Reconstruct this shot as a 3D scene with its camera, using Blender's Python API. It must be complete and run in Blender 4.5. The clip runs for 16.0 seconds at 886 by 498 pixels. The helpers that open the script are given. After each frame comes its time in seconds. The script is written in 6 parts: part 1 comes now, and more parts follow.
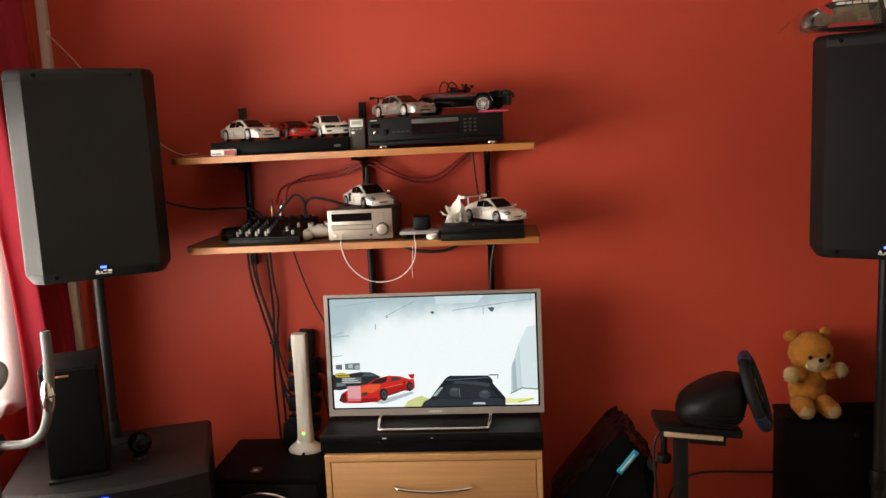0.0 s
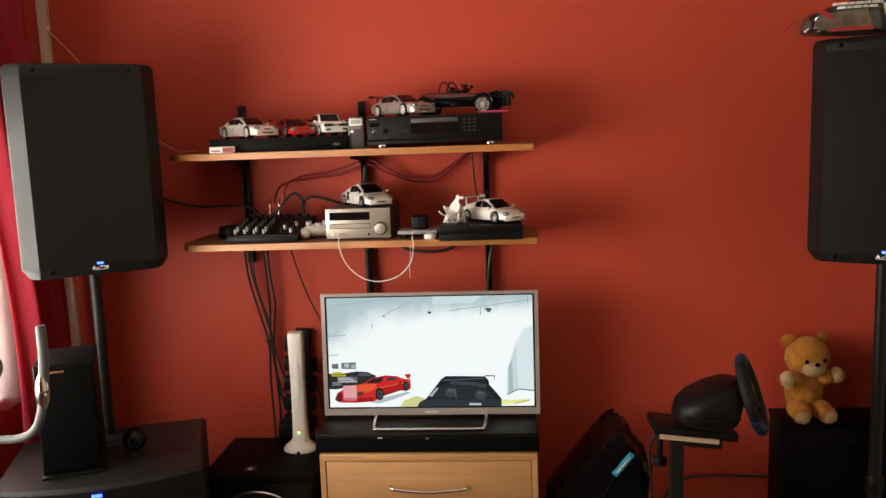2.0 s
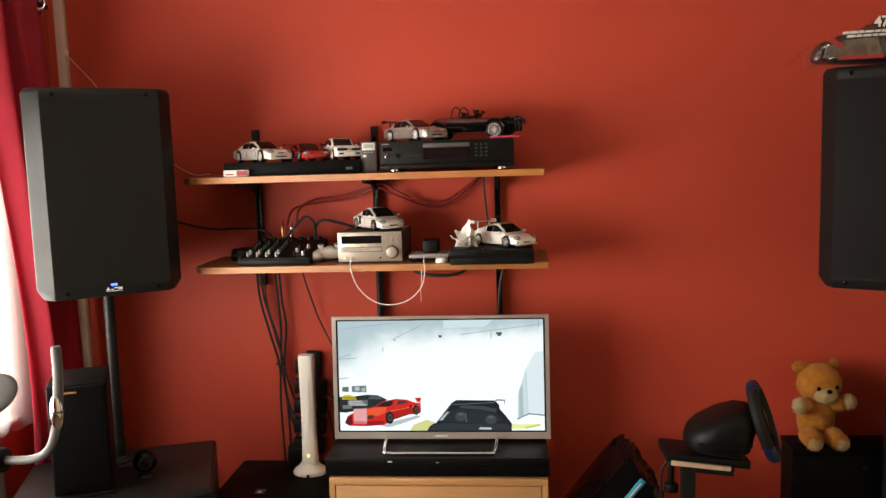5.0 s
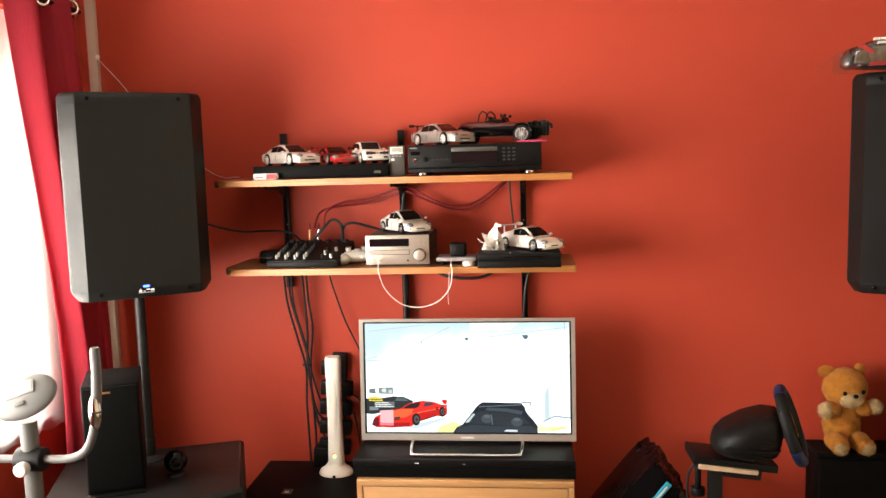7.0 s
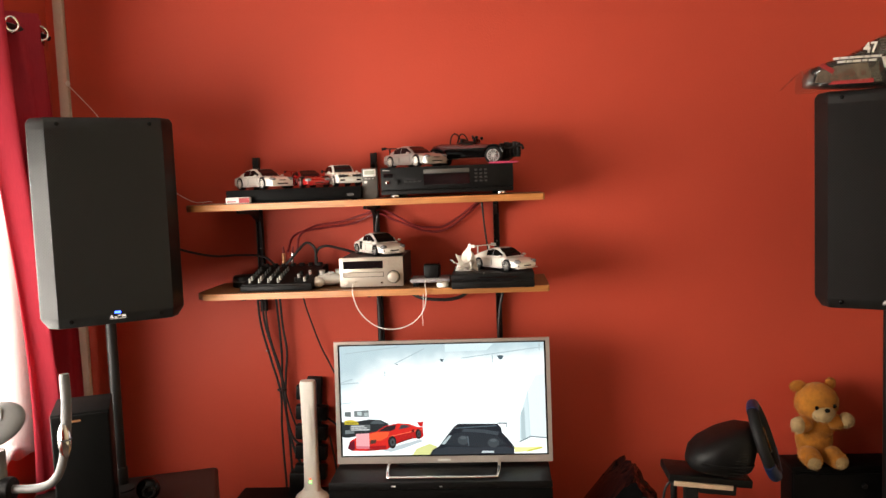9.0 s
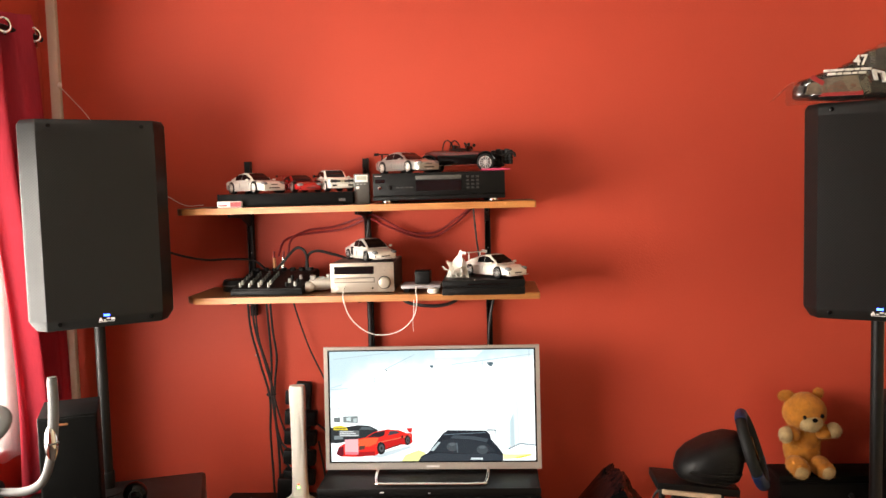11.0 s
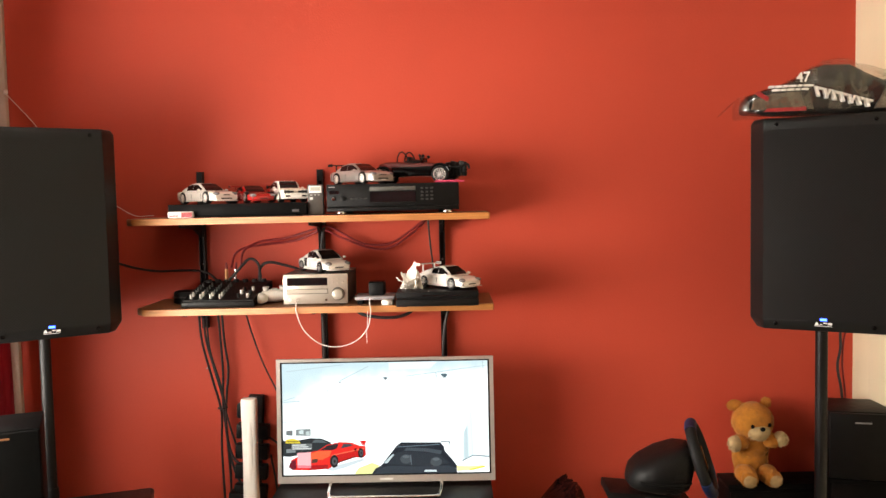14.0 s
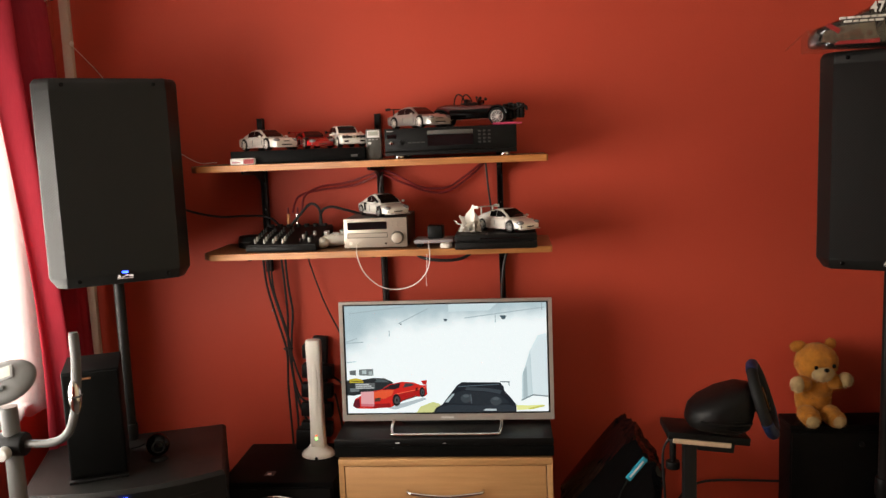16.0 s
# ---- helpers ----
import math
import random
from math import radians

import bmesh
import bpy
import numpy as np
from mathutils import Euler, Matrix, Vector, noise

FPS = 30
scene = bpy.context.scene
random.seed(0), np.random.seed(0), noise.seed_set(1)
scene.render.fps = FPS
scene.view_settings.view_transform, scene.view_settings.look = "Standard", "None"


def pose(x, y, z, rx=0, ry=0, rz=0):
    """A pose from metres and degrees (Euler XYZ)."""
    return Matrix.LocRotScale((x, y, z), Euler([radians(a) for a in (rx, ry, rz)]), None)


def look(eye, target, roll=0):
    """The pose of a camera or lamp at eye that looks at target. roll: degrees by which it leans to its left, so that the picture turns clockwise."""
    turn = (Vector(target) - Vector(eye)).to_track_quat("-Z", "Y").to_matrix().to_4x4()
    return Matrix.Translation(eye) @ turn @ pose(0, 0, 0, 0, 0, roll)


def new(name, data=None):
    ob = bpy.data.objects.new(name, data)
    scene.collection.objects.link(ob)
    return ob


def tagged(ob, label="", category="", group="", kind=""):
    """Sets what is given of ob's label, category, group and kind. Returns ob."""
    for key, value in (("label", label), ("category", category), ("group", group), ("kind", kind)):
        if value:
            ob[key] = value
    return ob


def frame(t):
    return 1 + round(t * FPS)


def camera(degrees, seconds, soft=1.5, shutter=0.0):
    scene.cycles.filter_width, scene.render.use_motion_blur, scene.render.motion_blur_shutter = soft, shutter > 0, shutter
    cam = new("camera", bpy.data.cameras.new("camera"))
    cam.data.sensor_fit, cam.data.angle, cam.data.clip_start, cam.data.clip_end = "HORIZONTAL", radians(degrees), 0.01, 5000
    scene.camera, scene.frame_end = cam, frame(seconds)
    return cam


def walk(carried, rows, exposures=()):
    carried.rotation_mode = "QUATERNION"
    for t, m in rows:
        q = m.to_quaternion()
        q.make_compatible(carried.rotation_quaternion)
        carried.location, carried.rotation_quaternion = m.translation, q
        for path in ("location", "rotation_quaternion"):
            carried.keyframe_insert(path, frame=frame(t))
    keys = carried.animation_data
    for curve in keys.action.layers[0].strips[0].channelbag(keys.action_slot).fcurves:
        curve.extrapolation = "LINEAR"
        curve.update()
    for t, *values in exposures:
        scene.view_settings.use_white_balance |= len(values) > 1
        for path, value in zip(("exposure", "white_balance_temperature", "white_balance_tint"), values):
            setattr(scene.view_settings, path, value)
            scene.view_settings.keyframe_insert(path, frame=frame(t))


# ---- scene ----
cam = camera(56.9, 16.0)
PATH = [
    (0, (0.265, 0.057, 1.631), (0.105, 2.03, 1.342), -2.7),
    (0.5, (0.267, 0.057, 1.622), (0.1, 2.031, 1.345), -2.5),
    (1, (0.259, 0.061, 1.619), (0.101, 2.035, 1.341), -2.3),
    (1.5, (0.267, 0.059, 1.622), (0.107, 2.033, 1.341), -2.1),
    (2, (0.264, 0.059, 1.621), (0.11, 2.033, 1.339), -2.0),
    (2.5, (0.264, 0.058, 1.622), (0.117, 2.032, 1.335), -2.0),
    (3, (0.266, 0.057, 1.619), (0.123, 2.032, 1.339), -2.1),
    (3.5, (0.265, 0.057, 1.624), (0.116, 2.033, 1.349), -2.1),
    (4, (0.265, 0.057, 1.624), (0.106, 2.033, 1.356), -2.3),
    (4.5, (0.262, 0.057, 1.618), (0.103, 2.034, 1.362), -2.4),
    (5, (0.254, 0.046, 1.625), (0.082, 2.026, 1.4), -1.7),
    (7.5, (0.201, 0.021, 1.637), (-0.001, 1.999, 1.416), -1.6),
    (8, (0.212, 0.018, 1.632), (0.018, 1.997, 1.42), -1.8),
    (8.5, (0.219, 0.015, 1.636), (0.048, 1.998, 1.448), -2.1),
    (9, (0.215, 0.014, 1.626), (0.073, 2.002, 1.462), -2.2),
    (11.5, (0.216, 0.012, 1.629), (0.096, 2.003, 1.478), -1.5),
    (12, (0.223, 0.013, 1.63), (0.105, 2.004, 1.48), -1.8),
    (12.5, (0.218, 0.014, 1.633), (0.088, 2.005, 1.492), -1.8),
    (13, (0.217, 0.01, 1.624), (0.123, 2.004, 1.497), -1.3),
    (13.5, (0.223, 0.012, 1.623), (0.171, 2.008, 1.497), -1.3),
    (14, (0.231, 0.011, 1.622), (0.212, 2.007, 1.501), -1.2),
    (14.5, (0.242, 0.008, 1.641), (0.246, 2.004, 1.517), -0.9),
    (15, (0.244, 0.013, 1.643), (0.259, 2.009, 1.517), -0.7),
    (15.5, (0.237, 0.011, 1.63), (0.196, 2.003, 1.463), -0.9),
    (16, (0.228, -0.003, 1.627), (0.066, 1.973, 1.369), -2.2),
]
EXPOSURES = [(0, -0.24), (4.0, -0.24), (4.6, -0.20), (5.2, -0.05), (7.5, 0.66), (8.2, 0.20), (9.0, 0.22), (11.5, 0.64), (12.5, 0.66), (13.5, 0.57), (14.5, 0.54), (15.2, 0.58), (15.6, 0.42), (16.0, -0.24)]
walk(cam, [(t, look(*row)) for t, *row in PATH], EXPOSURES)

# ---------------------------------------------------------------- light
world = bpy.data.worlds.new("world")
scene.world = world
world.use_nodes = True
wn = world.node_tree.nodes
sky = wn.new("ShaderNodeTexSky")
sky.sky_type, sky.sun_disc = "NISHITA", False
sky.sun_elevation, sky.sun_rotation = radians(35), radians(200)
world.node_tree.links.new(sky.outputs[0], wn["Background"].inputs[0])
wn["Background"].inputs[1].default_value = 0.12

lamp = bpy.data.lights.new("window_daylight", "AREA")
lamp.shape, lamp.size, lamp.size_y = "RECTANGLE", 2.1, 0.92
lamp.spread = radians(160)
lamp.energy, lamp.color = 97.0, (1.0, 0.93, 0.84)
lamp_ob = new("window_daylight", lamp)
lamp_ob.matrix_world = look((-1.53, 1.49, 1.30), (0.0, 1.60, 1.62))


# ---------------------------------------------------------------- materials
def material(name, col, rough=0.5, metal=0.0, vary=0.08, scale=12.0, bump=0.0, bscale=200.0, coat=0.0, stretch=(1, 1, 1), col2=None, trans=0.0, spec=0.5, sheen=0.0):
    """Principled material with variation at two scales and a fine relief."""
    m = bpy.data.materials.new(name)
    m.use_nodes = True
    nt = m.node_tree
    n, l = nt.nodes, nt.links
    b = n["Principled BSDF"]
    b.inputs["Metallic"].default_value = metal
    b.inputs["Coat Weight"].default_value = coat
    b.inputs["Coat Roughness"].default_value = 0.08
    b.inputs["Specular IOR Level"].default_value = spec
    b.inputs["Transmission Weight"].default_value = trans
    b.inputs["Sheen Weight"].default_value = sheen
    tc = n.new("ShaderNodeTexCoord")
    mp = n.new("ShaderNodeMapping")
    mp.inputs["Scale"].default_value = stretch
    l.new(tc.outputs["Object"], mp.inputs[0])
    big = n.new("ShaderNodeTexNoise")
    big.inputs["Scale"].default_value, big.inputs["Detail"].default_value = scale, 6
    fine = n.new("ShaderNodeTexNoise")
    fine.inputs["Scale"].default_value, fine.inputs["Detail"].default_value = bscale, 3
    l.new(mp.outputs[0], big.inputs[0])
    l.new(mp.outputs[0], fine.inputs[0])
    add = n.new("ShaderNodeMath")
    add.operation = "MULTIPLY_ADD"
    l.new(fine.outputs[0], add.inputs[0])
    add.inputs[1].default_value = 0.35
    l.new(big.outputs[0], add.inputs[2])
    ramp = n.new("ShaderNodeValToRGB")
    ramp.color_ramp.elements[0].position, ramp.color_ramp.elements[1].position = 0.35, 1.0
    c2 = col2 or tuple(min(1, c * (1 + vary)) for c in col)
    c1 = tuple(c * (1 - vary) for c in col)
    ramp.color_ramp.elements[0].color, ramp.color_ramp.elements[1].color = (*c1, 1), (*c2, 1)
    l.new(add.outputs[0], ramp.inputs[0])
    l.new(ramp.outputs[0], b.inputs["Base Color"])
    rr = n.new("ShaderNodeMapRange")
    rr.inputs["To Min"].default_value, rr.inputs["To Max"].default_value = max(0.02, rough - 0.08), min(1, rough + 0.08)
    l.new(big.outputs[0], rr.inputs[0])
    l.new(rr.outputs[0], b.inputs["Roughness"])
    if bump:
        bp = n.new("ShaderNodeBump")
        bp.inputs["Strength"].default_value, bp.inputs["Distance"].default_value = bump, 0.002
        l.new(fine.outputs[0], bp.inputs["Height"])
        l.new(bp.outputs[0], b.inputs["Normal"])
    return m


def emitter(name, col, strength):
    m = bpy.data.materials.new(name)
    m.use_nodes = True
    b = m.node_tree.nodes["Principled BSDF"]
    b.inputs["Base Color"].default_value = (0.01, 0.01, 0.01, 1)
    b.inputs["Roughness"].default_value = 0.2
    b.inputs["Emission Color"].default_value = (*col, 1)
    b.inputs["Emission Strength"].default_value = strength
    return m


def cloth(name, col, through_share, clear=0.0):
    """Thin cloth that lets light through."""
    m = bpy.data.materials.new(name)
    m.use_nodes = True
    n, l = m.node_tree.nodes, m.node_tree.links
    out = n["Material Output"]
    n.remove(n["Principled BSDF"])
    d, t = n.new("ShaderNodeBsdfDiffuse"), n.new("ShaderNodeBsdfTranslucent")
    w = n.new("ShaderNodeTexNoise")
    w.inputs["Scale"].default_value = 60
    ramp = n.new("ShaderNodeValToRGB")
    ramp.color_ramp.elements[0].color = (*[c * 0.85 for c in col], 1)
    ramp.color_ramp.elements[1].color = (*[min(1, c * 1.1) for c in col], 1)
    l.new(w.outputs[0], ramp.inputs[0])
    l.new(ramp.outputs[0], d.inputs[0])
    l.new(ramp.outputs[0], t.inputs[0])
    mix = n.new("ShaderNodeMixShader")
    mix.inputs[0].default_value = through_share
    l.new(d.outputs[0], mix.inputs[1])
    l.new(t.outputs[0], mix.inputs[2])
    last = mix
    if clear:
        tr = n.new("ShaderNodeBsdfTransparent")
        last = n.new("ShaderNodeMixShader")
        last.inputs[0].default_value = clear
        l.new(mix.outputs[0], last.inputs[1])
        l.new(tr.outputs[0], last.inputs[2])
    l.new(last.outputs[0], out.inputs[0])
    return m


def grille_material(name, col, hole, pitch):
    """Painted steel sheet with rows of round holes."""
    m = material(name, col, 0.32, 0.0, 0.1, 40, 0.0, spec=0.24)
    n, l = m.node_tree.nodes, m.node_tree.links
    b = n["Principled BSDF"]
    tc = n.new("ShaderNodeTexCoord")
    v = n.new("ShaderNodeTexVoronoi")
    v.inputs["Scale"].default_value = 1.0 / pitch
    v.inputs["Randomness"].default_value = 0.0
    mp = n.new("ShaderNodeMapping")
    mp.inputs["Scale"].default_value = (1, 0.001, 1)
    mp.inputs["Rotation"].default_value = (0, radians(45), 0)
    l.new(tc.outputs["Object"], mp.inputs[0])
    l.new(mp.outputs[0], v.inputs[0])
    r = n.new("ShaderNodeValToRGB")
    r.color_ramp.elements[0].position, r.color_ramp.elements[1].position = 0.30, 0.38
    r.color_ramp.elements[0].color, r.color_ramp.elements[1].color = (*hole, 1), (*col, 1)
    l.new(v.outputs["Distance"], r.inputs[0])
    l.new(r.outputs[0], b.inputs["Base Color"])
    return m


def wall_material(name, col, shine=0.6):
    m = material(name, col, shine, 0, 0.06, 1.6, 0.25, 140.0, spec=0.3)
    return m


RED_PAINT = wall_material("red_wall_paint", (0.51, 0.063, 0.032))
CREAM_PAINT = wall_material("cream_wall_paint", (0.72, 0.63, 0.43))
# ceiling is out of view; dulled below white to cut bounce light
CEILING_PAINT = wall_material("dulled_ceiling_paint", (0.60, 0.56, 0.51))
CARPET = material("dark_carpet", (0.09, 0.07, 0.06), 0.95, 0, 0.25, 20, 0.8, 400)
BEECH = material("beech_veneer", (0.52, 0.27, 0.105), 0.42, 0, 0.12, 5, 0.06, 60, stretch=(1, 1, 14), col2=(0.60, 0.33, 0.14))
SHELF_WOOD = material("shelf_board_wood", (0.21, 0.085, 0.03), 0.5, 0, 0.25, 5, 0.08, 70, stretch=(1, 10, 16), col2=(0.31, 0.14, 0.055))
SHELF_EDGE = material("shelf_edge_band", (0.36, 0.125, 0.026), 0.45, 0, 0.3, 6, 0.08, 70, stretch=(1, 10, 24), col2=(0.55, 0.22, 0.055))
BLACK_PLASTIC = material("black_plastic", (0.0055, 0.0052, 0.005), 0.42, 0, 0.25, 30, 0.25, 500, spec=0.16)
BLACK_SATIN = material("black_satin_cabinet", (0.0045, 0.0042, 0.004), 0.5, 0, 0.3, 6, 0.12, 350, spec=0.06)
BLACK_GLOSS = material("black_gloss", (0.004, 0.004, 0.004), 0.12, 0, 0.2, 4, 0, 100, coat=0.0, spec=0.16)
BLACK_STEEL = material("black_steel", (0.009, 0.0085, 0.008), 0.42, 0.0, 0.3, 30, 0.1, 300, spec=0.2)
BLACK_VINYL = material("black_textured_vinyl", (0.010, 0.0097, 0.0090), 0.38, 0, 0.25, 9, 0.3, 420, spec=0.2)
BLACK_CLOTH = material("black_speaker_cloth", (0.004, 0.0039, 0.0036), 0.95, 0, 0.3, 40, 0.6, 900, spec=0.05)
BAG_FILM = material("black_bag_film", (0.003, 0.003, 0.0035), 0.14, 0, 0.3, 14, 0.9, 60, spec=0.25)
RUBBER = material("black_rubber", (0.008, 0.008, 0.008), 0.6, 0, 0.2, 40, 0.3, 300, spec=0.2)
CABLE_BLACK = material("black_cable", (0.012, 0.011, 0.011), 0.5, 0, 0.2, 30)
CABLE_RED = material("red_cable", (0.20, 0.010, 0.013), 0.45, 0, 0.2, 30)
CABLE_WHITE = material("white_cable", (0.78, 0.72, 0.66), 0.45, 0, 0.1, 30)
GRILLE = grille_material("perforated_steel_grille", (0.0110, 0.0108, 0.0098), (0.0025, 0.0025, 0.0025), 0.0062)
WHITE_PLASTIC = material("white_plastic", (0.78, 0.74, 0.66), 0.4, 0, 0.05, 10, 0.05, 300)
WHITE_PAINT = material("white_car_paint", (0.80, 0.76, 0.70), 0.22, 0, 0.04, 20, 0, 100, coat=0.7)
RED_CAR = material("red_car_paint", (0.42, 0.012, 0.012), 0.2, 0, 0.08, 20, 0, 100, coat=0.8)
SILVER_CAR = material("silver_car_paint", (0.40, 0.38, 0.35), 0.3, 0.45, 0.08, 30, 0, 100, coat=0.5)
MAROON_CAR = material("maroon_car_paint", (0.10, 0.008, 0.008), 0.2, 0, 0.15, 20, 0, 100, coat=0.8)
CAR_GLASS = material("dark_car_glass", (0.008, 0.008, 0.009), 0.08, 0, 0.1, 10, 0, 100, spec=0.3)
LAMP_LENS = material("headlamp_lens", (0.22, 0.22, 0.23), 0.12, 0.2, 0.15, 60, 0, 100, coat=0.6)
RIM_SILVER = material("alloy_rim", (0.6, 0.58, 0.55), 0.28, 0.8, 0.1, 60)
RIM_WHITE = material("white_rim", (0.75, 0.70, 0.64), 0.35, 0, 0.06, 60)
ALUMINIUM = material("brushed_champagne_aluminium", (0.50, 0.44, 0.365), 0.36, 0.55, 0.05, 8, 0.06, 300, stretch=(1, 1, 30))
SILVER_PLASTIC = material("silver_plastic", (0.50, 0.46, 0.41), 0.33, 0.5, 0.06, 12, 0.03, 300)
CHROME = material("chrome", (0.75, 0.73, 0.70), 0.12, 1.0, 0.05, 20)
GREY_PLASTIC = material("grey_plastic", (0.26, 0.255, 0.25), 0.45, 0, 0.1, 14, 0.08, 300)
ROUTER_GREY = material("lilac_grey_plastic", (0.33, 0.30, 0.31), 0.4, 0, 0.06, 20)
TRIM_GREY = material("grey_metal_trim", (0.11, 0.105, 0.095), 0.35, 0.3, 0.1, 20)
KEY_GREY = material("dark_key", (0.030, 0.029, 0.027), 0.5, 0, 0.1, 20)
BIKE_GREY = material("satin_bike_grey", (0.10, 0.098, 0.093), 0.45, 0, 0.1, 14, 0.05, 300)
DARK_GREY = material("dark_grey_plastic", (0.06, 0.058, 0.055), 0.45, 0, 0.15, 14, 0.1, 300)
LIGHT_GREY = material("light_grey_plastic", (0.5, 0.49, 0.46), 0.4, 0, 0.06, 14, 0.05, 300)
PALE_KNOB = material("pale_grey_knob", (0.36, 0.35, 0.32), 0.5, 0, 0.1, 30)
DISPLAY = material("dark_display_window", (0.006, 0.006, 0.007), 0.1, 0, 0.1, 10, coat=0.5)
LCD = material("pale_lcd", (0.42, 0.43, 0.36), 0.25, 0, 0.08, 30)
PAPER = material("white_tissue_paper", (0.82, 0.78, 0.72), 0.8, 0, 0.05, 30, 0.4, 120)
CARDBOARD = material("raw_chipboard_edge", (0.55, 0.40, 0.27), 0.8, 0, 0.2, 60, 0.4, 300)
LABEL_WHITE = material("white_print", (0.75, 0.73, 0.70), 0.5, 0, 0.05, 30)
LABEL_RED = material("red_print", (0.30, 0.018, 0.020), 0.5, 0, 0.1, 30)
LABEL_COPPER = material("copper_badge", (0.55, 0.26, 0.12), 0.3, 0.7, 0.1, 30)
BLUE_TAPE = material("cyan_label", (0.03, 0.36, 0.52), 0.35, 0, 0.1, 30)
BLUE_RUBBER = material("blue_rubber_grip", (0.004, 0.014, 0.055), 0.5, 0, 0.2, 30, 0.3, 300)
PINK = material("pink_plastic", (0.55, 0.05, 0.13), 0.4, 0, 0.1, 30)
FUR = material("golden_fur", (0.43, 0.165, 0.012), 0.95, 0, 0.35, 45, 1.0, 300, sheen=0.12)
FUR_PALE = material("pale_worn_plush", (0.46, 0.33, 0.16), 0.95, 0, 0.25, 60, 0.9, 300, sheen=0.12)
TRUCK_SHELL = material("truck_body_shell", (0.009, 0.0075, 0.006), 0.22, 0, 0.3, 12, 0, 100, spec=0.3)
BRONZE_PRINT = material("grey_brown_print", (0.11, 0.085, 0.06), 0.3, 0, 0.6, 25, 0, 100, spec=0.4)
TRUNKING = material("painted_cable_trunking", (0.48, 0.36, 0.28), 0.5, 0, 0.1, 8, 0.05, 200)
FRAME_WHITE = material("white_window_frame", (0.8, 0.79, 0.77), 0.35, 0, 0.04, 8, 0.05, 200)
CURTAIN = cloth("red_curtain_cloth", (0.42, 0.040, 0.060), 0.36)
NET = cloth("white_net_curtain", (0.9, 0.9, 0.88), 0.6, 0.6)
GLASS = bpy.data.materials.new("window_glass")
GLASS.use_nodes = True
GLASS.node_tree.nodes["Principled BSDF"].inputs["Transmission Weight"].default_value = 1.0
GLASS.node_tree.nodes["Principled BSDF"].inputs["Roughness"].default_value = 0.02
FILM = bpy.data.materials.new("clear_bag_film")
FILM.use_nodes = True
_n, _l = FILM.node_tree.nodes, FILM.node_tree.links
_t, _g, _m = _n.new("ShaderNodeBsdfTransparent"), _n.new("ShaderNodeBsdfGlossy"), _n.new("ShaderNodeMixShader")
_d, _m2 = _n.new("ShaderNodeBsdfDiffuse"), _n.new("ShaderNodeMixShader")
_t.inputs[0].default_value = (0.95, 0.94, 0.92, 1)
_g.inputs["Roughness"].default_value = 0.10
_d.inputs[0].default_value = (0.8, 0.75, 0.68, 1)
_m.inputs[0].default_value, _m2.inputs[0].default_value = 0.095, 0.014
_l.new(_t.outputs[0], _m.inputs[1]); _l.new(_g.outputs[0], _m.inputs[2])
_l.new(_m.outputs[0], _m2.inputs[1]); _l.new(_d.outputs[0], _m2.inputs[2])
_l.new(_m2.outputs[0], _n["Material Output"].inputs[0])
LED_BLUE = emitter("blue_led", (0.03, 0.08, 1.0), 9.0)
LED_GREEN = emitter("green_led", (0.25, 1.0, 0.15), 4.0)
LED_RED = emitter("red_led", (1.0, 0.12, 0.04), 2.0)


# ---------------------------------------------------------------- mesh helpers
def thing(name, loc, turn, label, category, group="", lean=(0, 0)):
    ob = new(name)
    ob.empty_display_size = 0.05
    ob.matrix_world = pose(*loc, lean[0], lean[1], turn)
    return tagged(ob, label, category, group)


def part(name, bm, mat, parent, label="", angle=40, mats=None):
    me = bpy.data.meshes.new(name)
    bm.normal_update()
    bm.to_mesh(me)
    bm.free()
    for m in mats or [mat]:
        me.materials.append(m)
    me.shade_smooth()
    me.set_sharp_from_angle(angle=radians(angle))
    ob = new(name, me)
    if parent is not None:
        ob.parent = parent
    if label:
        ob["label"] = label
    return ob


def structure(name, bm, mat, label, category):
    return tagged(part(name, bm, mat, None), label, category, "", "structure")


def join(bm, other, m=None, index=0):
    """Add the faces of one bmesh to another."""
    if m is not None:
        bmesh.ops.transform(other, matrix=m, verts=other.verts)
    for f in other.faces:
        f.material_index = index
    me = bpy.data.meshes.new("scratch")
    other.to_mesh(me)
    other.free()
    bm.from_mesh(me)
    bpy.data.meshes.remove(me)
    return bm


def box(x0, x1, y0, y1, z0, z1, bevel=0.0, seg=2, m=None):
    bm = bmesh.new()
    bmesh.ops.create_cube(bm, size=1)
    for v in bm.verts:
        v.co = ((x0 + x1) / 2 + v.co.x * (x1 - x0), (y0 + y1) / 2 + v.co.y * (y1 - y0), (z0 + z1) / 2 + v.co.z * (z1 - z0))
    if bevel:
        bmesh.ops.bevel(bm, geom=bm.edges[:], offset=bevel, segments=seg, affect="EDGES", profile=0.5)
    if m is not None:
        bmesh.ops.transform(bm, matrix=m, verts=bm.verts)
    return bm


def cyl(p, q, r0, r1=None, seg=16, bevel=0.0):
    p, q = Vector(p), Vector(q)
    bm = bmesh.new()
    bmesh.ops.create_cone(bm, cap_ends=True, segments=seg, radius1=r0, radius2=r0 if r1 is None else r1, depth=(q - p).length)
    if bevel:
        bmesh.ops.bevel(bm, geom=[e for e in bm.edges if len(e.link_faces) == 2 and e.calc_face_angle(0) > 1.0], offset=bevel, segments=2, affect="EDGES", profile=0.5)
    m = Matrix.Translation((p + q) / 2) @ (q - p).to_track_quat("Z", "Y").to_matrix().to_4x4()
    bmesh.ops.transform(bm, matrix=m, verts=bm.verts)
    return bm


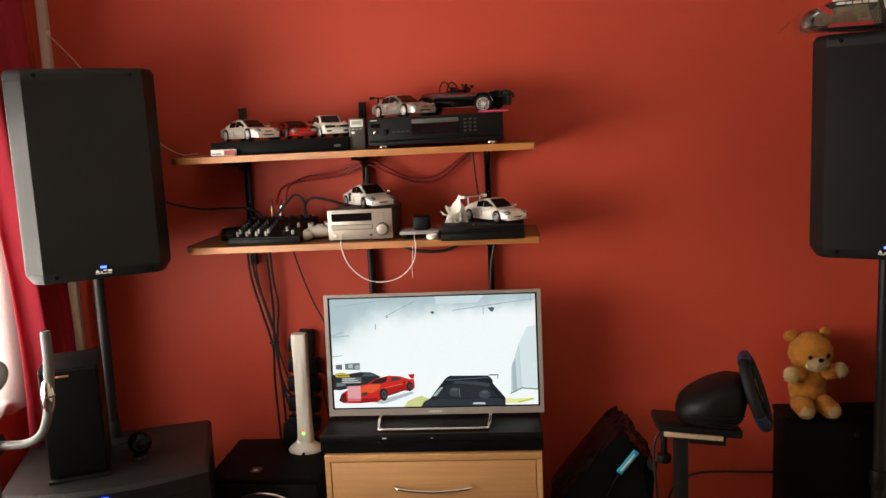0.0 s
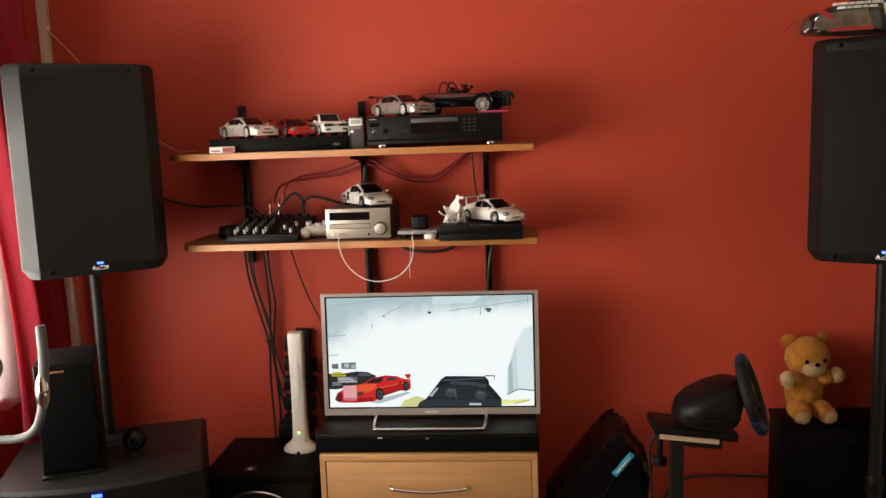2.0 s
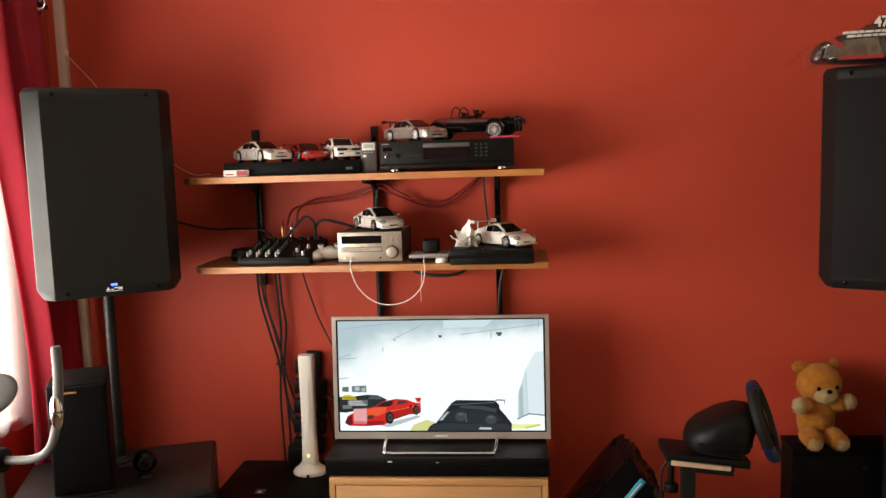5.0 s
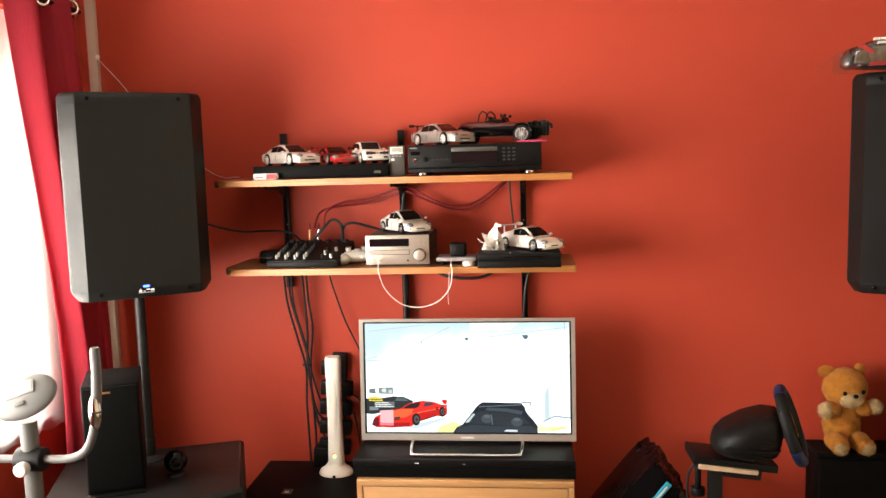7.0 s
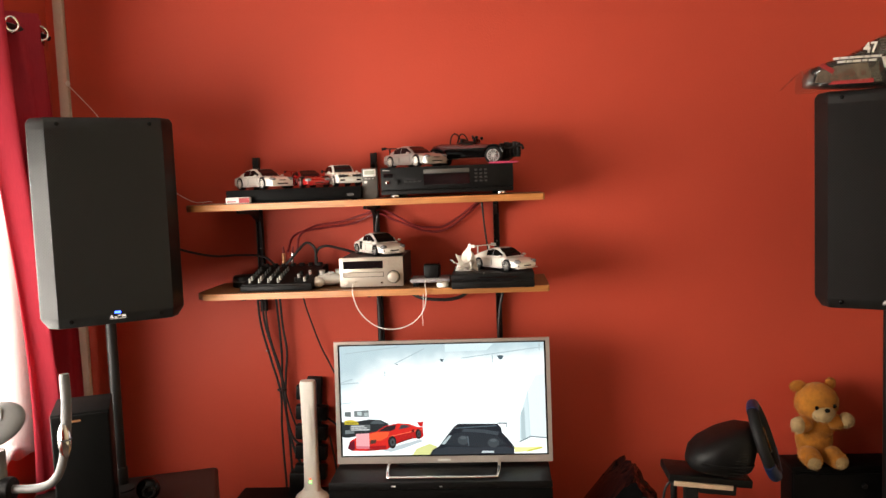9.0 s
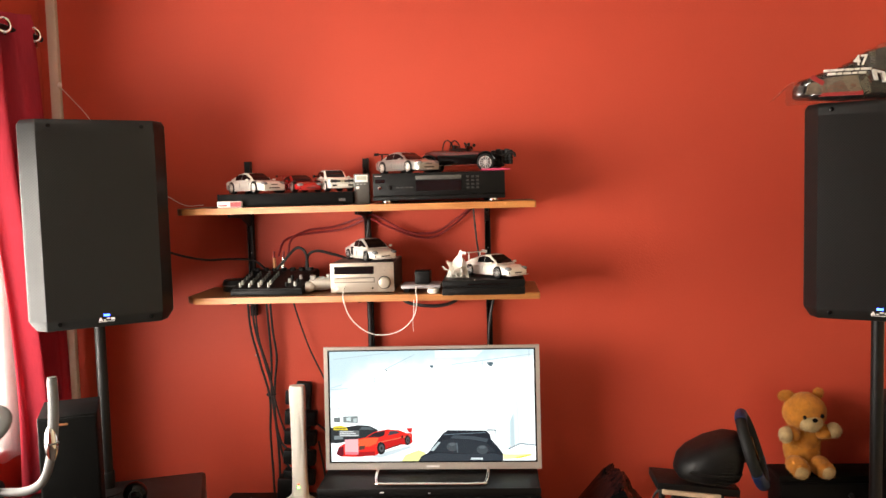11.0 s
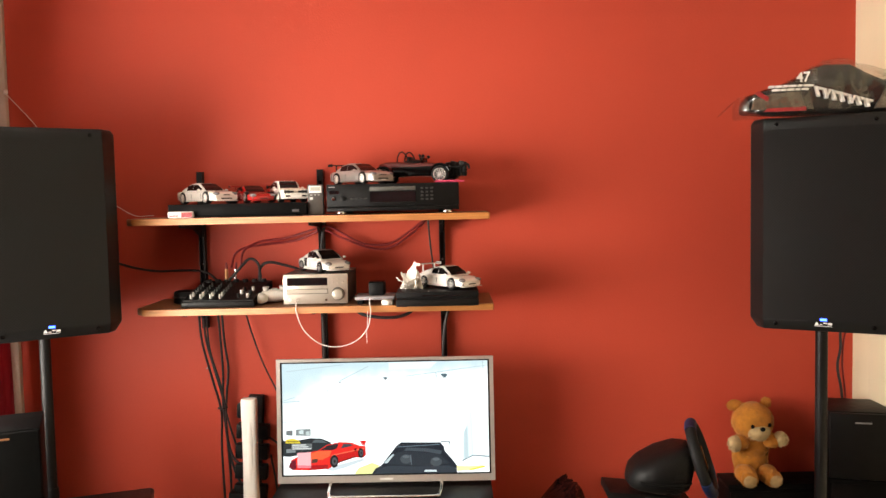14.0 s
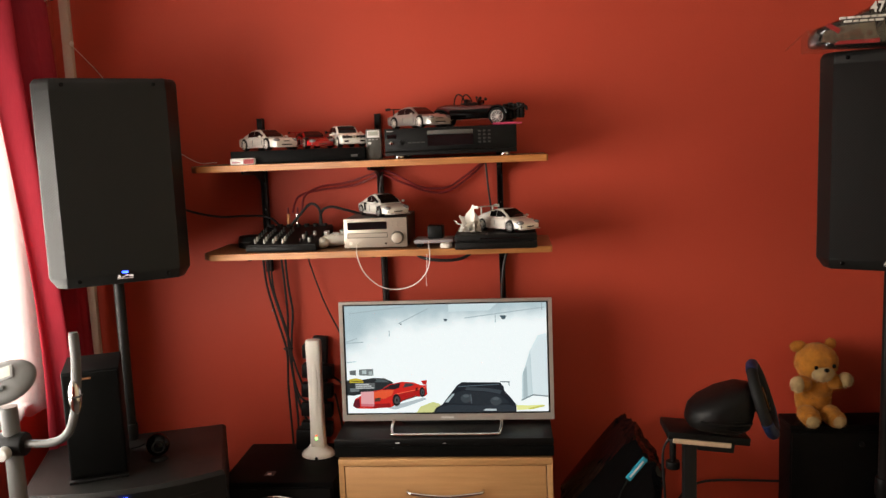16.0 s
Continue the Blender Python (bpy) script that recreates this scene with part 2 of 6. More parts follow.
def ball(c, r, u=18, v=12):
    r = (r, r, r) if not isinstance(r, tuple) else r
    bm = bmesh.new()
    bmesh.ops.create_uvsphere(bm, u_segments=u, v_segments=v, radius=1)
    bmesh.ops.transform(bm, matrix=Matrix.Translation(c) @ Matrix.Diagonal((*r, 1)), verts=bm.verts)
    return bm


def loft(rings, caps=True, closed=True):
    bm = bmesh.new()
    rows = [[bm.verts.new(p) for p in ring] for ring in rings]
    n = len(rows[0])
    for a, b in zip(rows, rows[1:]):
        for i in range(n if closed else n - 1):
            j = (i + 1) % n
            bm.faces.new((a[i], a[j], b[j], b[i]))
    if caps:
        bm.faces.new(rows[0][::-1])
        bm.faces.new(rows[-1])
    bmesh.ops.recalc_face_normals(bm, faces=bm.faces)
    return bm


def prism(outline, y0, y1, bevel=0.0):
    """An outline in x and z, given depth along y."""
    bm = loft([[(x, y0, z) for x, z in outline], [(x, y1, z) for x, z in outline]])
    if bevel:
        bmesh.ops.bevel(bm, geom=bm.edges[:], offset=bevel, segments=2, affect="EDGES", profile=0.5)
    return bm


def smooth_path(pts, n=6):
    pts = [Vector(p) for p in pts]
    ext = [2 * pts[0] - pts[1], *pts, 2 * pts[-1] - pts[-2]]
    out = []
    for i in range(1, len(ext) - 2):
        a, b, c, d = ext[i - 1 : i + 3]
        for k in range(n):
            t = k / n
            out.append(0.5 * (2 * b + (c - a) * t + (2 * a - 5 * b + 4 * c - d) * t * t + (3 * b - a - 3 * c + d) * t ** 3))
    return out + [pts[-1]]


def tube(pts, r, seg=8, n=6):
    path = smooth_path(pts, n)
    rings = []
    up = Vector((0.13, 0.9, 0.41)).normalized()
    for i, p in enumerate(path):
        d = (path[min(i + 1, len(path) - 1)] - path[max(i - 1, 0)]).normalized()
        s = d.cross(up).normalized()
        u = s.cross(d)
        rr = r[min(len(r) - 1, i * len(r) // len(path))] if isinstance(r, (list, tuple)) else r
        rings.append([p + (s * math.cos(k * math.tau / seg) + u * math.sin(k * math.tau / seg)) * rr for k in range(seg)])
    return loft(rings)


def ring(c, R, r, normal, seg=28, side=8, squash=1.0):
    """A torus about a normal."""
    q = Vector(normal).to_track_quat("Z", "Y").to_matrix()
    rows = []
    for i in range(seg):
        a = i * math.tau / seg
        rows.append([Vector(c) + q @ Vector(((R + r * math.cos(b)) * math.cos(a), (R + r * math.cos(b)) * math.sin(a), r * squash * math.sin(b))) for b in [k * math.tau / side for k in range(side)]])
    return loft(rows + [rows[0]], caps=False)


def cable(name, pts, r, mat, label):
    return tagged(part(name, tube(pts, r), mat, None), label, "cable")


def lettering(text, size, mat, parent, m, name="print", label=""):
    cu = bpy.data.curves.new(name, "FONT")
    cu.offset = 0.0009
    cu.body, cu.size, cu.extrude, cu.align_x = text, size, 0.0003, "CENTER"
    tmp = new(name, cu)
    bpy.context.view_layer.update()
    me = bpy.data.meshes.new_from_object(tmp.evaluated_get(bpy.context.evaluated_depsgraph_get()))
    bpy.data.objects.remove(tmp)
    me.transform(m)
    me.materials.clear()
    me.materials.append(mat)
    ob = new(name, me)
    ob.parent = parent
    if label:
        ob["label"] = label
    return ob


# ---------------------------------------------------------------- the room
WALL_Y, LEFT_X, RIGHT_X, CEIL = 3.0, -1.44, 1.70, 2.55
structure("floor", box(LEFT_X - 0.2, RIGHT_X + 0.2, -2.6, WALL_Y + 0.12, -0.1, 0), CARPET, "dark carpeted floor of the room", "floor")
structure("ceiling", box(LEFT_X - 0.2, RIGHT_X + 0.2, -2.6, WALL_Y + 0.12, CEIL, CEIL + 0.1), CEILING_PAINT, "plain unseen ceiling, dulled to cut bounce light", "ceiling")
structure("wall_north", box(LEFT_X - 0.2, RIGHT_X + 0.2, WALL_Y, WALL_Y + 0.12, 0, CEIL), RED_PAINT, "red painted plaster wall behind the shelves", "wall")
# wall out of view, its red picked to keep bounce light low
structure("wall_south", box(LEFT_X - 0.2, RIGHT_X + 0.2, -2.62, -2.5, 0, CEIL), RED_PAINT, "unseen wall closing the room, red to cut bounce light", "wall")
structure("wall_east", box(RIGHT_X, RIGHT_X + 0.15, -2.5, WALL_Y, 0, CEIL), CREAM_PAINT, "cream painted side wall", "wall")
structure("trim_2", box(RIGHT_X - 0.014, RIGHT_X, 2.68, 2.855, 0, 1.86, 0.004), CREAM_PAINT, "cream painted board upright on the side wall", "trim")
WY0, WY1, WZ0, WZ1 = 0.36, 2.58, 0.80, 2.16
bm = box(LEFT_X - 0.16, LEFT_X, -2.5, WY0, 0, CEIL)
join(bm, box(LEFT_X - 0.16, LEFT_X, WY1, WALL_Y, 0, CEIL))
join(bm, box(LEFT_X - 0.16, LEFT_X, WY0, WY1, 0, WZ0))
join(bm, box(LEFT_X - 0.16, LEFT_X, WY0, WY1, WZ1, CEIL))
structure("wall_west", bm, RED_PAINT, "red painted wall with the window", "wall")
win = tagged(new("window_1"), "white framed window behind net curtain", "window", "", "structure")
bm = bmesh.new()
for a in ((WY0, WY0 + 0.05, WZ0, WZ1), (WY1 - 0.05, WY1, WZ0, WZ1), (WY0 + 0.05, WY1 - 0.05, WZ0, WZ0 + 0.05), (WY0 + 0.05, WY1 - 0.05, WZ1 - 0.05, WZ1), (1.40, 1.45, WZ0 + 0.05, WZ1 - 0.05)):
    join(bm, box(-1.59, -1.55, *a, 0.006))
part("window_frame", bm, FRAME_WHITE, win)
pane = part("pane", box(-1.573, -1.569, WY0 + 0.05, 1.40, WZ0 + 0.05, WZ1 - 0.05), GLASS, win)
pane2 = part("pane", box(-1.573, -1.569, 1.45, WY1 - 0.05, WZ0 + 0.05, WZ1 - 0.05), GLASS, win)
pane.visible_shadow = pane2.visible_shadow = False
part("window_sill", box(-1.55, -1.415, WY0, WY1, WZ0 - 0.02, WZ0 + 0.002, 0.004), FRAME_WHITE, win)

# cable trunking up the corner, with its thin bell wire
structure("trim_1", box(-1.402, -1.366, 2.978, 3.0, 0.0, CEIL, 0.003), TRUNKING, "thin painted cable trunking in the corner", "trunking")
cable("bell_wire", [(-1.362, 2.974, 2.035), (-1.32, 2.99, 1.982), (-1.265, 2.993, 1.915), (-1.17, 2.993, 1.77), (-0.95, 2.99, 1.60), (-0.84, 2.96, 1.585)], 0.0012, CABLE_WHITE, "thin pale wire running down the red wall")
clip = part("wire_clip", ball((-1.360, 2.972, 2.04), (0.008, 0.006, 0.010), 10, 8), CABLE_WHITE, None)
tagged(clip, "small white wire clip on the trunking", "clip")


def curtain():
    t = thing("curtain", (-1.31, 2.49, 0.0), 0, "red eyelet curtain drawn to the side of the window", "curtain")
    rows = []
    nz, ny = 30, 110
    for k in range(nz + 1):
        f = k / nz
        z = 0.42 + (2.225 - 0.42) * f
        left, right = 0.012 - 0.105 * f ** 1.7, 0.385 - 0.07 * f
        row = []
        for i in range(ny + 1):
            u = i / ny
            fold = math.sin(u * math.tau * 2.35 + 0.5 * math.sin(2.5 * f) - 0.9) * 0.046
            fold += (0.016 - 0.009 * f) * math.sin(u * math.tau * 6.3 + 2.2 * f + 0.6) + 0.005 * math.sin(u * 47 + f * 5)
            # bend added to stop daylight slipping behind the cloth into the corner
            turn_in = max(0.0, (u - 0.84) / 0.16) ** 1.5 * 0.085  # the end returns to the wall
            row.append((fold * (1 - 8 * turn_in) + 0.010 * math.sin(5 * f) - turn_in, left + (right - left) * u + 0.012 * math.sin(4 * f + 9 * u) * (1 - f), z + 0.004 * math.sin(u * 9)))
        rows.append(row)
    bm = loft(rows, caps=False, closed=False)
    bmesh.ops.solidify(bm, geom=bm.faces[:], thickness=0.0015)
    part("cloth", bm, CURTAIN, t, angle=180)
    for i, y in enumerate((-0.06, 0.03, 0.11, 0.20, 0.287)):
        part("eyelet", ring((0.022 * (-1) ** (i + 1), y, 2.168), 0.022, 0.005, (1, 0.5 * (-1) ** i, 0)), CHROME, t, "chrome eyelet ring")
    return t


curtain()
rod = thing("curtain_rod", (-1.31, 1.55, 2.168), 0, "dark metal curtain rod over the window", "curtain rod")
part("pole", cyl((0, -1.7, 0), (0, 1.22, 0), 0.010), BLACK_STEEL, rod)
for y in (-1.6, 1.18):
    part("bracket", cyl((0, y, 0), (-0.13, y, 0.0), 0.007), BLACK_STEEL, rod)

rows = []
for k in range(13):
    row = []
    for i in range(121):
        u = i / 120
        hem = 0.762 + 0.012 * noise.noise((u * 40, 3, 0)) + 0.01 * math.sin(u * 23)
        z = hem + (2.13 - hem) * k / 12
        row.append((-1.405 + 0.006 * math.sin(u * 97) + 0.004 * math.sin(u * 43), 0.28 + 2.38 * u, z))
    rows.append(row)
net = part("net_curtain", loft(rows, caps=False, closed=False), NET, None, angle=180)
tagged(net, "white net curtain with a ragged hem over the window", "net curtain")


# ---------------------------------------------------------------- loudspeakers on poles
def plan_ring(w, c, d, taper, cut, z, inset=0.0):
    """Plan of a cabinet whose front corners are cut; front towards -y."""
    w, h = w / 2 - inset, d
    return [(-w, inset, z), (w, inset, z), (w + c - inset, c, z), (w + c - inset, c + 0.03, z), (w - taper, h - inset, z), (-w + taper, h - inset, z), (-w - c + inset, c + 0.03, z), (-w - c + inset, c, z)]


def badge(parent, x, y, z, s, name="badge"):
    """A make's plate as plain shapes: a wedge, three bars and an underline."""
    bm = loft([[(x - 2.3 * s, y, z), (x - 1.1 * s, y, z), (x - 1.7 * s, y, z + s)], [(x - 2.3 * s, y - 0.001, z), (x - 1.1 * s, y - 0.001, z), (x - 1.7 * s, y - 0.001, z + s)]])
    for a, b, c, d in ((-0.9, -0.25, 0, 0.32), (-0.05, 0.9, 0.42, 0.8), (1.1, 2.2, 0.1, 0.7), (-2.3, 2.2, -0.35, -0.2)):
        join(bm, box(x + a * s, x + b * s, y - 0.001, y, z + c * s, z + d * s))
    return part(name, bm, LABEL_WHITE, parent, "pale printed plate")


def pa_speaker(loc, turn, H, label):
    t = thing("loudspeaker", loc, turn, label, "loudspeaker", "loudspeakers on poles")
    W, C, D = 0.334, 0.045, 0.33
    rings = []
    for z, i, cut in ((0.0, 0.030, 0), (0.030, 0.0, 0), (H - 0.014, 0.0, 0), (H, 0.014, 0)):
        base = plan_ring(W, C, D, 0.06, cut, z)
        if i:
            base = [(x * (1 - 3.3 * i if abs(x) > W / 2 + 0.01 else 1), y + (i / 3 if y < 0.02 else 0), zz) for x, y, zz in base]
        rings.append(base)
    bm = loft(rings)
    bmesh.ops.bevel(bm, geom=bm.edges[:], offset=0.004, segments=2, affect="EDGES", profile=0.5)
    part("cabinet", bm, BLACK_VINYL, t)
    # grille: one folded perforated sheet over the front and both cut corners, 3 mm proud
    g = 0.003
    a = math.sqrt(0.5) * g
    lo, hi = 0.034, H - 0.036
    sheet = [(-W / 2 - C + 0.008 - a, C - 0.008 - a), (-W / 2 - a * 0.4, -g), (W / 2 + a * 0.4, -g), (W / 2 + C - 0.008 + a, C - 0.008 - a)]
    bm = loft([[(x, y, z) for x, y in sheet] for z in (lo, hi)], caps=False, closed=False)
    bmesh.ops.solidify(bm, geom=bm.faces[:], thickness=0.0012)
    part("grille", bm, GRILLE, t, "black perforated steel grille", 20)
    for sx in (-1, 1):
        for z in (0.020, H - 0.020):
            part("screw", cyl((sx * (W / 2 - 0.035), 0.004, z), (sx * (W / 2 - 0.035), -0.003, z), 0.006, seg=12, bevel=0.001), BLACK_GLOSS, t, "black screw head")
    badge(t, 0.0, -0.0045, 0.021, 0.0105)
    part("power_light", box(-0.009, 0.009, -0.006, -0.003, 0.034, 0.041, 0.001), LED_BLUE, t, "lit blue light")
    part("pole_socket", cyl((0, 0.17, -0.012), (0, 0.17, 0.006), 0.03, bevel=0.003), BLACK_PLASTIC, t)
    return t


def pole_at(loc, turn, back):
    a = radians(turn)
    return loc[0] - math.sin(a) * back, loc[1] + math.cos(a) * back


LS, RS = (-0.978, 2.45, 1.225), (1.324, 2.41, 1.208)
LT, RT = 34, -29
pa_speaker(LS, LT, 0.636, "large black loudspeaker with perforated grille on a pole")
pa_speaker(RS, RT, 0.636, "large black loudspeaker on a stand under the bagged truck body")

lx, ly = pole_at(LS, LT, 0.17)
t = thing("speaker_pole", (lx, ly, 0.66), 0, "black steel pole from the subwoofer up to the loudspeaker", "speaker pole")
part("lower_tube", cyl((0, 0, 0), (0, 0, 0.06), 0.021, bevel=0.003), BLACK_STEEL, t)
part("upper_tube", cyl((0, 0, 0.06), (0, 0, 0.554), 0.0172), BLACK_STEEL, t)

rx, ry = pole_at(RS, RT, 0.17)
rx -= 0.034
ry -= 0.03
t = thing("speaker_stand", (rx, ry, 0), 0, "black tripod speaker stand against the red wall", "speaker stand")
part("lower_tube", cyl((0, 0, 0.12), (0, 0, 0.52), 0.0205), BLACK_STEEL, t)
part("upper_tube", cyl((0, 0, 0.52), (0, 0, 1.204), 0.0182), BLACK_STEEL, t)
part("collar", cyl((0, 0, 0.48), (0, 0, 0.54), 0.026, bevel=0.004), BLACK_PLASTIC, t)
part("hub", cyl((0, 0, 0.33), (0, 0, 0.40), 0.030, bevel=0.004), BLACK_PLASTIC, t)
for a in (215, 270, 325):
    c, s_ = math.cos(radians(a)), math.sin(radians(a))
    leg = part("leg", cyl((0.02 * c, 0.02 * s_, 0.38), (0.36 * c, 0.36 * s_, 0.015), 0.011), BLACK_STEEL, t)
    part("rubber_foot", cyl((0.355 * c, 0.355 * s_, 0.03), (0.37 * c, 0.37 * s_, 0.0), 0.015), RUBBER, leg)
cable("speaker_cable", [(1.56, 2.70, 1.24), (1.61, 2.90, 1.14), (1.622, 2.93, 1.06), (1.612, 2.93, 0.99), (1.632, 2.935, 0.88), (1.64, 2.95, 0.70)], 0.005, CABLE_BLACK, "black cable hanging behind the loudspeaker")
cable("speaker_cable", [(1.575, 2.70, 1.24), (1.63, 2.91, 1.12), (1.634, 2.94, 1.0), (1.648, 2.945, 0.88), (1.65, 2.95, 0.70)], 0.0035, CABLE_RED, "thin red cable hanging behind the loudspeaker")

# ---------------------------------------------------------------- shelves on uprights
SF, SU, SL = 2.672, 1.578, 1.279  # front edge, top of the upper and of the lower board
for name, x0, x1, top, lab in (("upper", -0.845, 0.360, SU, "long wooden shelf board with cars and players on it"), ("lower", -0.822, 0.368, SL, "long wooden shelf board with mixer and amplifier on it")):
    t = thing("shelf", (0, 0, top), 0, lab, "shelf", "wall shelves")
    b = loft([[(x0 + 0.03, SF + 0.012, z), (x0, SF + 0.05, z), (x0, 2.985, z), (x1, 2.985, z), (x1, SF + 0.004, z)] for z in (-0.022, 0.0)])
    bmesh.ops.bevel(b, geom=b.edges[:], offset=0.0015, segments=1, affect="EDGES")
    part("board", b, SHELF_WOOD, t)
    b = loft([[(x0 + 0.03, SF + 0.012, z), (x0 + 0.05, SF, z), (x1 - 0.004, SF, z), (x1, SF + 0.004, z)] for z in (-0.0215, -0.0005)])
    part("front_edge", b, SHELF_EDGE, t, "lighter worn edge banding")
for x, z0 in ((-0.674, 1.17), (-0.238, 0.78), (0.200, 0.78)):
    t = thing("shelf_upright", (x, 2.985, 0), 0, "black slotted steel shelf upright screwed to the wall", "shelf upright", "shelf uprights")
    b = box(-0.0105, -0.007, -0.013, 0.0145, z0, 1.74)
    join(b, box(0.007, 0.0105, -0.013, 0.0145, z0, 1.74))
    join(b, box(-0.007, 0.007, 0.004, 0.0145, z0, 1.74))
    join(b, box(-0.007, 0.007, -0.0125, 0.004, 1.70, 1.738))
    part("channel", b, BLACK_STEEL, t)
    for zz in (1.715, 1.405, 1.02):
        part("screw", cyl((0, -0.002, zz), (0, -0.005, zz), 0.0028, seg=10), GREY_PLASTIC, t, "dull screw head")
    for top in (SU, SL):
        pts = [(-0.012, top - 0.0235), (-0.012, top - 0.075), (-0.03, top - 0.068), (-0.10, top - 0.042), (-0.24, top - 0.034), (-0.25, top - 0.0235)]
        b = loft([[(sx, y, z) for y, z in pts] for sx in (-0.005, 0.005)])
        part("bracket", b, BLACK_STEEL, t, "black tapering shelf bracket")


def hifi_feet(t, xs, ys, z, r=0.017, mat=CHROME):
    for x in xs:
        for y in ys:
            part("foot", cyl((x, y, z), (x, y, z + 0.011), r, seg=18, bevel=0.002), mat, t, "bright metal foot")


# black disc player on the upper shelf
t = thing("disc_player", (0.044, 2.70, SU), 0, "black full-size disc player with silver feet on the shelf", "disc player")
part("body", box(-0.215, 0.215, 0.008, 0.275, 0.011, 0.098, 0.002), BLACK_SATIN, t)
part("front_panel", box(-0.2175, 0.2175, 0.0, 0.010, 0.026, 0.100, 0.002), BLACK_PLASTIC, t)
part("lower_lip", box(-0.2175, 0.2175, -0.004, 0.010, 0.011, 0.0245, 0.002), BLACK_PLASTIC, t)
part("drawer_trim", box(-0.075, 0.075, -0.003, 0.0, 0.077, 0.090, 0.001), TRIM_GREY, t, "grey metal drawer trim")
part("display", box(-0.075, 0.075, -0.0015, 0.0, 0.040, 0.074), DISPLAY, t, "dark display window")
part("power_button", cyl((-0.195, 0.0, 0.052), (-0.195, -0.005, 0.052), 0.006, bevel=0.001), CHROME, t)
part("sensor", box(-0.208, -0.178, -0.001, 0.0, 0.068, 0.080), DISPLAY, t)
part("name_plate", box(-0.211, -0.188, -0.001, 0.0, 0.0905, 0.0925), LIGHT_GREY, t, "small pale printed bar")
for i in range(3):
    for k in range(4):
        part("key", box(0.092 + i * 0.016, 0.101 + i * 0.016, -0.002, 0.0, 0.044 + k * 0.012, 0.050 + k * 0.012, 0.0006, 1), KEY_GREY, t)
for i in range(4):
    part("key", box(-0.14 + i * 0.015, -0.129 + i * 0.015, -0.002, 0.0, 0.050, 0.055, 0.0006, 1), KEY_GREY, t)
part("jog_knob", cyl((-0.162, 0.0, 0.053), (-0.162, -0.006, 0.053), 0.008, bevel=0.001), BLACK_PLASTIC, t)
hifi_feet(t, (-0.172, 0.178), (0.012, 0.22), 0.0)

# slim black disc player with the cars on it
t = thing("slim_player", (-0.470, 2.70, SU), 0, "slim black disc player on the shelf under model cars", "disc player")
part("body", box(-0.226, 0.228, 0.004, 0.24, 0.004, 0.044, 0.003), BLACK_SATIN, t)
part("front_panel", box(-0.228, 0.229, 0.0, 0.006, 0.003, 0.045, 0.0015), BLACK_SATIN, t)
part("disc_mark", box(0.182, 0.204, -0.001, 0.0, 0.014, 0.022), DARK_GREY, t, "grey printed mark")
for x in (-0.2, 0.2):
    part("foot", cyl((x, 0.03, 0), (x, 0.03, 0.005), 0.012), RUBBER, t)
    part("foot", cyl((x, 0.2, 0), (x, 0.2, 0.005), 0.012), RUBBER, t)
t = thing("packet", (-0.652, 2.675, SU), -2, "small white and red paper packet leaning on the player", "packet")
part("sleeve", box(-0.043, 0.043, 0.004, 0.018, 0.0, 0.022, 0.004), LABEL_WHITE, t, angle=60)
part("red_band", box(0.004, 0.040, 0.003, 0.005, 0.003, 0.019), LABEL_RED, t, "red printed band")
part("print_bar", box(-0.036, -0.006, 0.003, 0.005, 0.006, 0.010), LABEL_RED, t, "red printed bar")

# grey minidisc-sized radio standing between the players
t = thing("pocket_radio", (-0.214, 2.72, SU), 4, "small grey pocket radio with a pale display, standing upright", "radio")
part("body", box(-0.026, 0.026, 0.0, 0.028, 0.0, 0.102, 0.004), TRIM_GREY, t)
part("display_frame", box(-0.021, 0.021, -0.0015, 0.001, 0.074, 0.098, 0.001), LABEL_WHITE, t)
part("display", box(-0.016, 0.016, -0.0025, 0.0, 0.081, 0.094), LCD, t, "pale grey-green display")
for i in range(3):
    part("button", box(-0.016 + i * 0.012, -0.009 + i * 0.012, -0.0015, 0.0, 0.066, 0.069), LIGHT_GREY, t)
part("sticker", box(-0.018, -0.008, -0.0008, 0.0, 0.052, 0.060), LABEL_WHITE, t, "pale sticker")

# ---------------------------------------------------------------- lower shelf: mixer, amplifier, boxes
t = thing("mixing_desk", (-0.545, 2.70, SL), -3, "small black mixing desk with rows of pale knobs", "mixer")
b = loft([[(x, 0, 0.004), (x, 0, 0.024), (x, 0.17, 0.062), (x, 0.235, 0.068), (x, 0.235, 0.004)] for x in (-0.122, 0.122)])
bmesh.ops.bevel(b, geom=b.edges[:], offset=0.003, segments=2, affect="EDGES")
part("case", b, BLACK_PLASTIC, t)
part("front_rail", box(-0.124, 0.124, -0.004, 0.006, 0.002, 0.020, 0.002), BLACK_PLASTIC, t)
for i in range(4):
    for k in range(6):
        y, x = 0.022 + k * 0.024, -0.098 + i * 0.033
        z = 0.024 + y * 0.2235
        part("knob", cyl((x, y, z - 0.001), (x, y - 0.003, z + 0.015), 0.0052 if k < 2 else 0.0042, 0.0036, 10), PALE_KNOB if k < 2 else KEY_GREY, t)
for i in range(2):
    for k in range(3):
        y, x = 0.03 + k * 0.034, 0.062 + i * 0.030
        z = 0.024 + y * 0.2235
        part("knob", cyl((x, y, z - 0.001), (x, y - 0.003, z + 0.014), 0.006, 0.005, 10), PALE_KNOB if (i + k) % 2 else BLACK_PLASTIC, t)
for i in range(7):
    x = -0.10 + i * 0.033
    part("socket", cyl((x, 0.205, 0.062), (x, 0.205, 0.075), 0.010, seg=14), BLACK_STEEL, t)
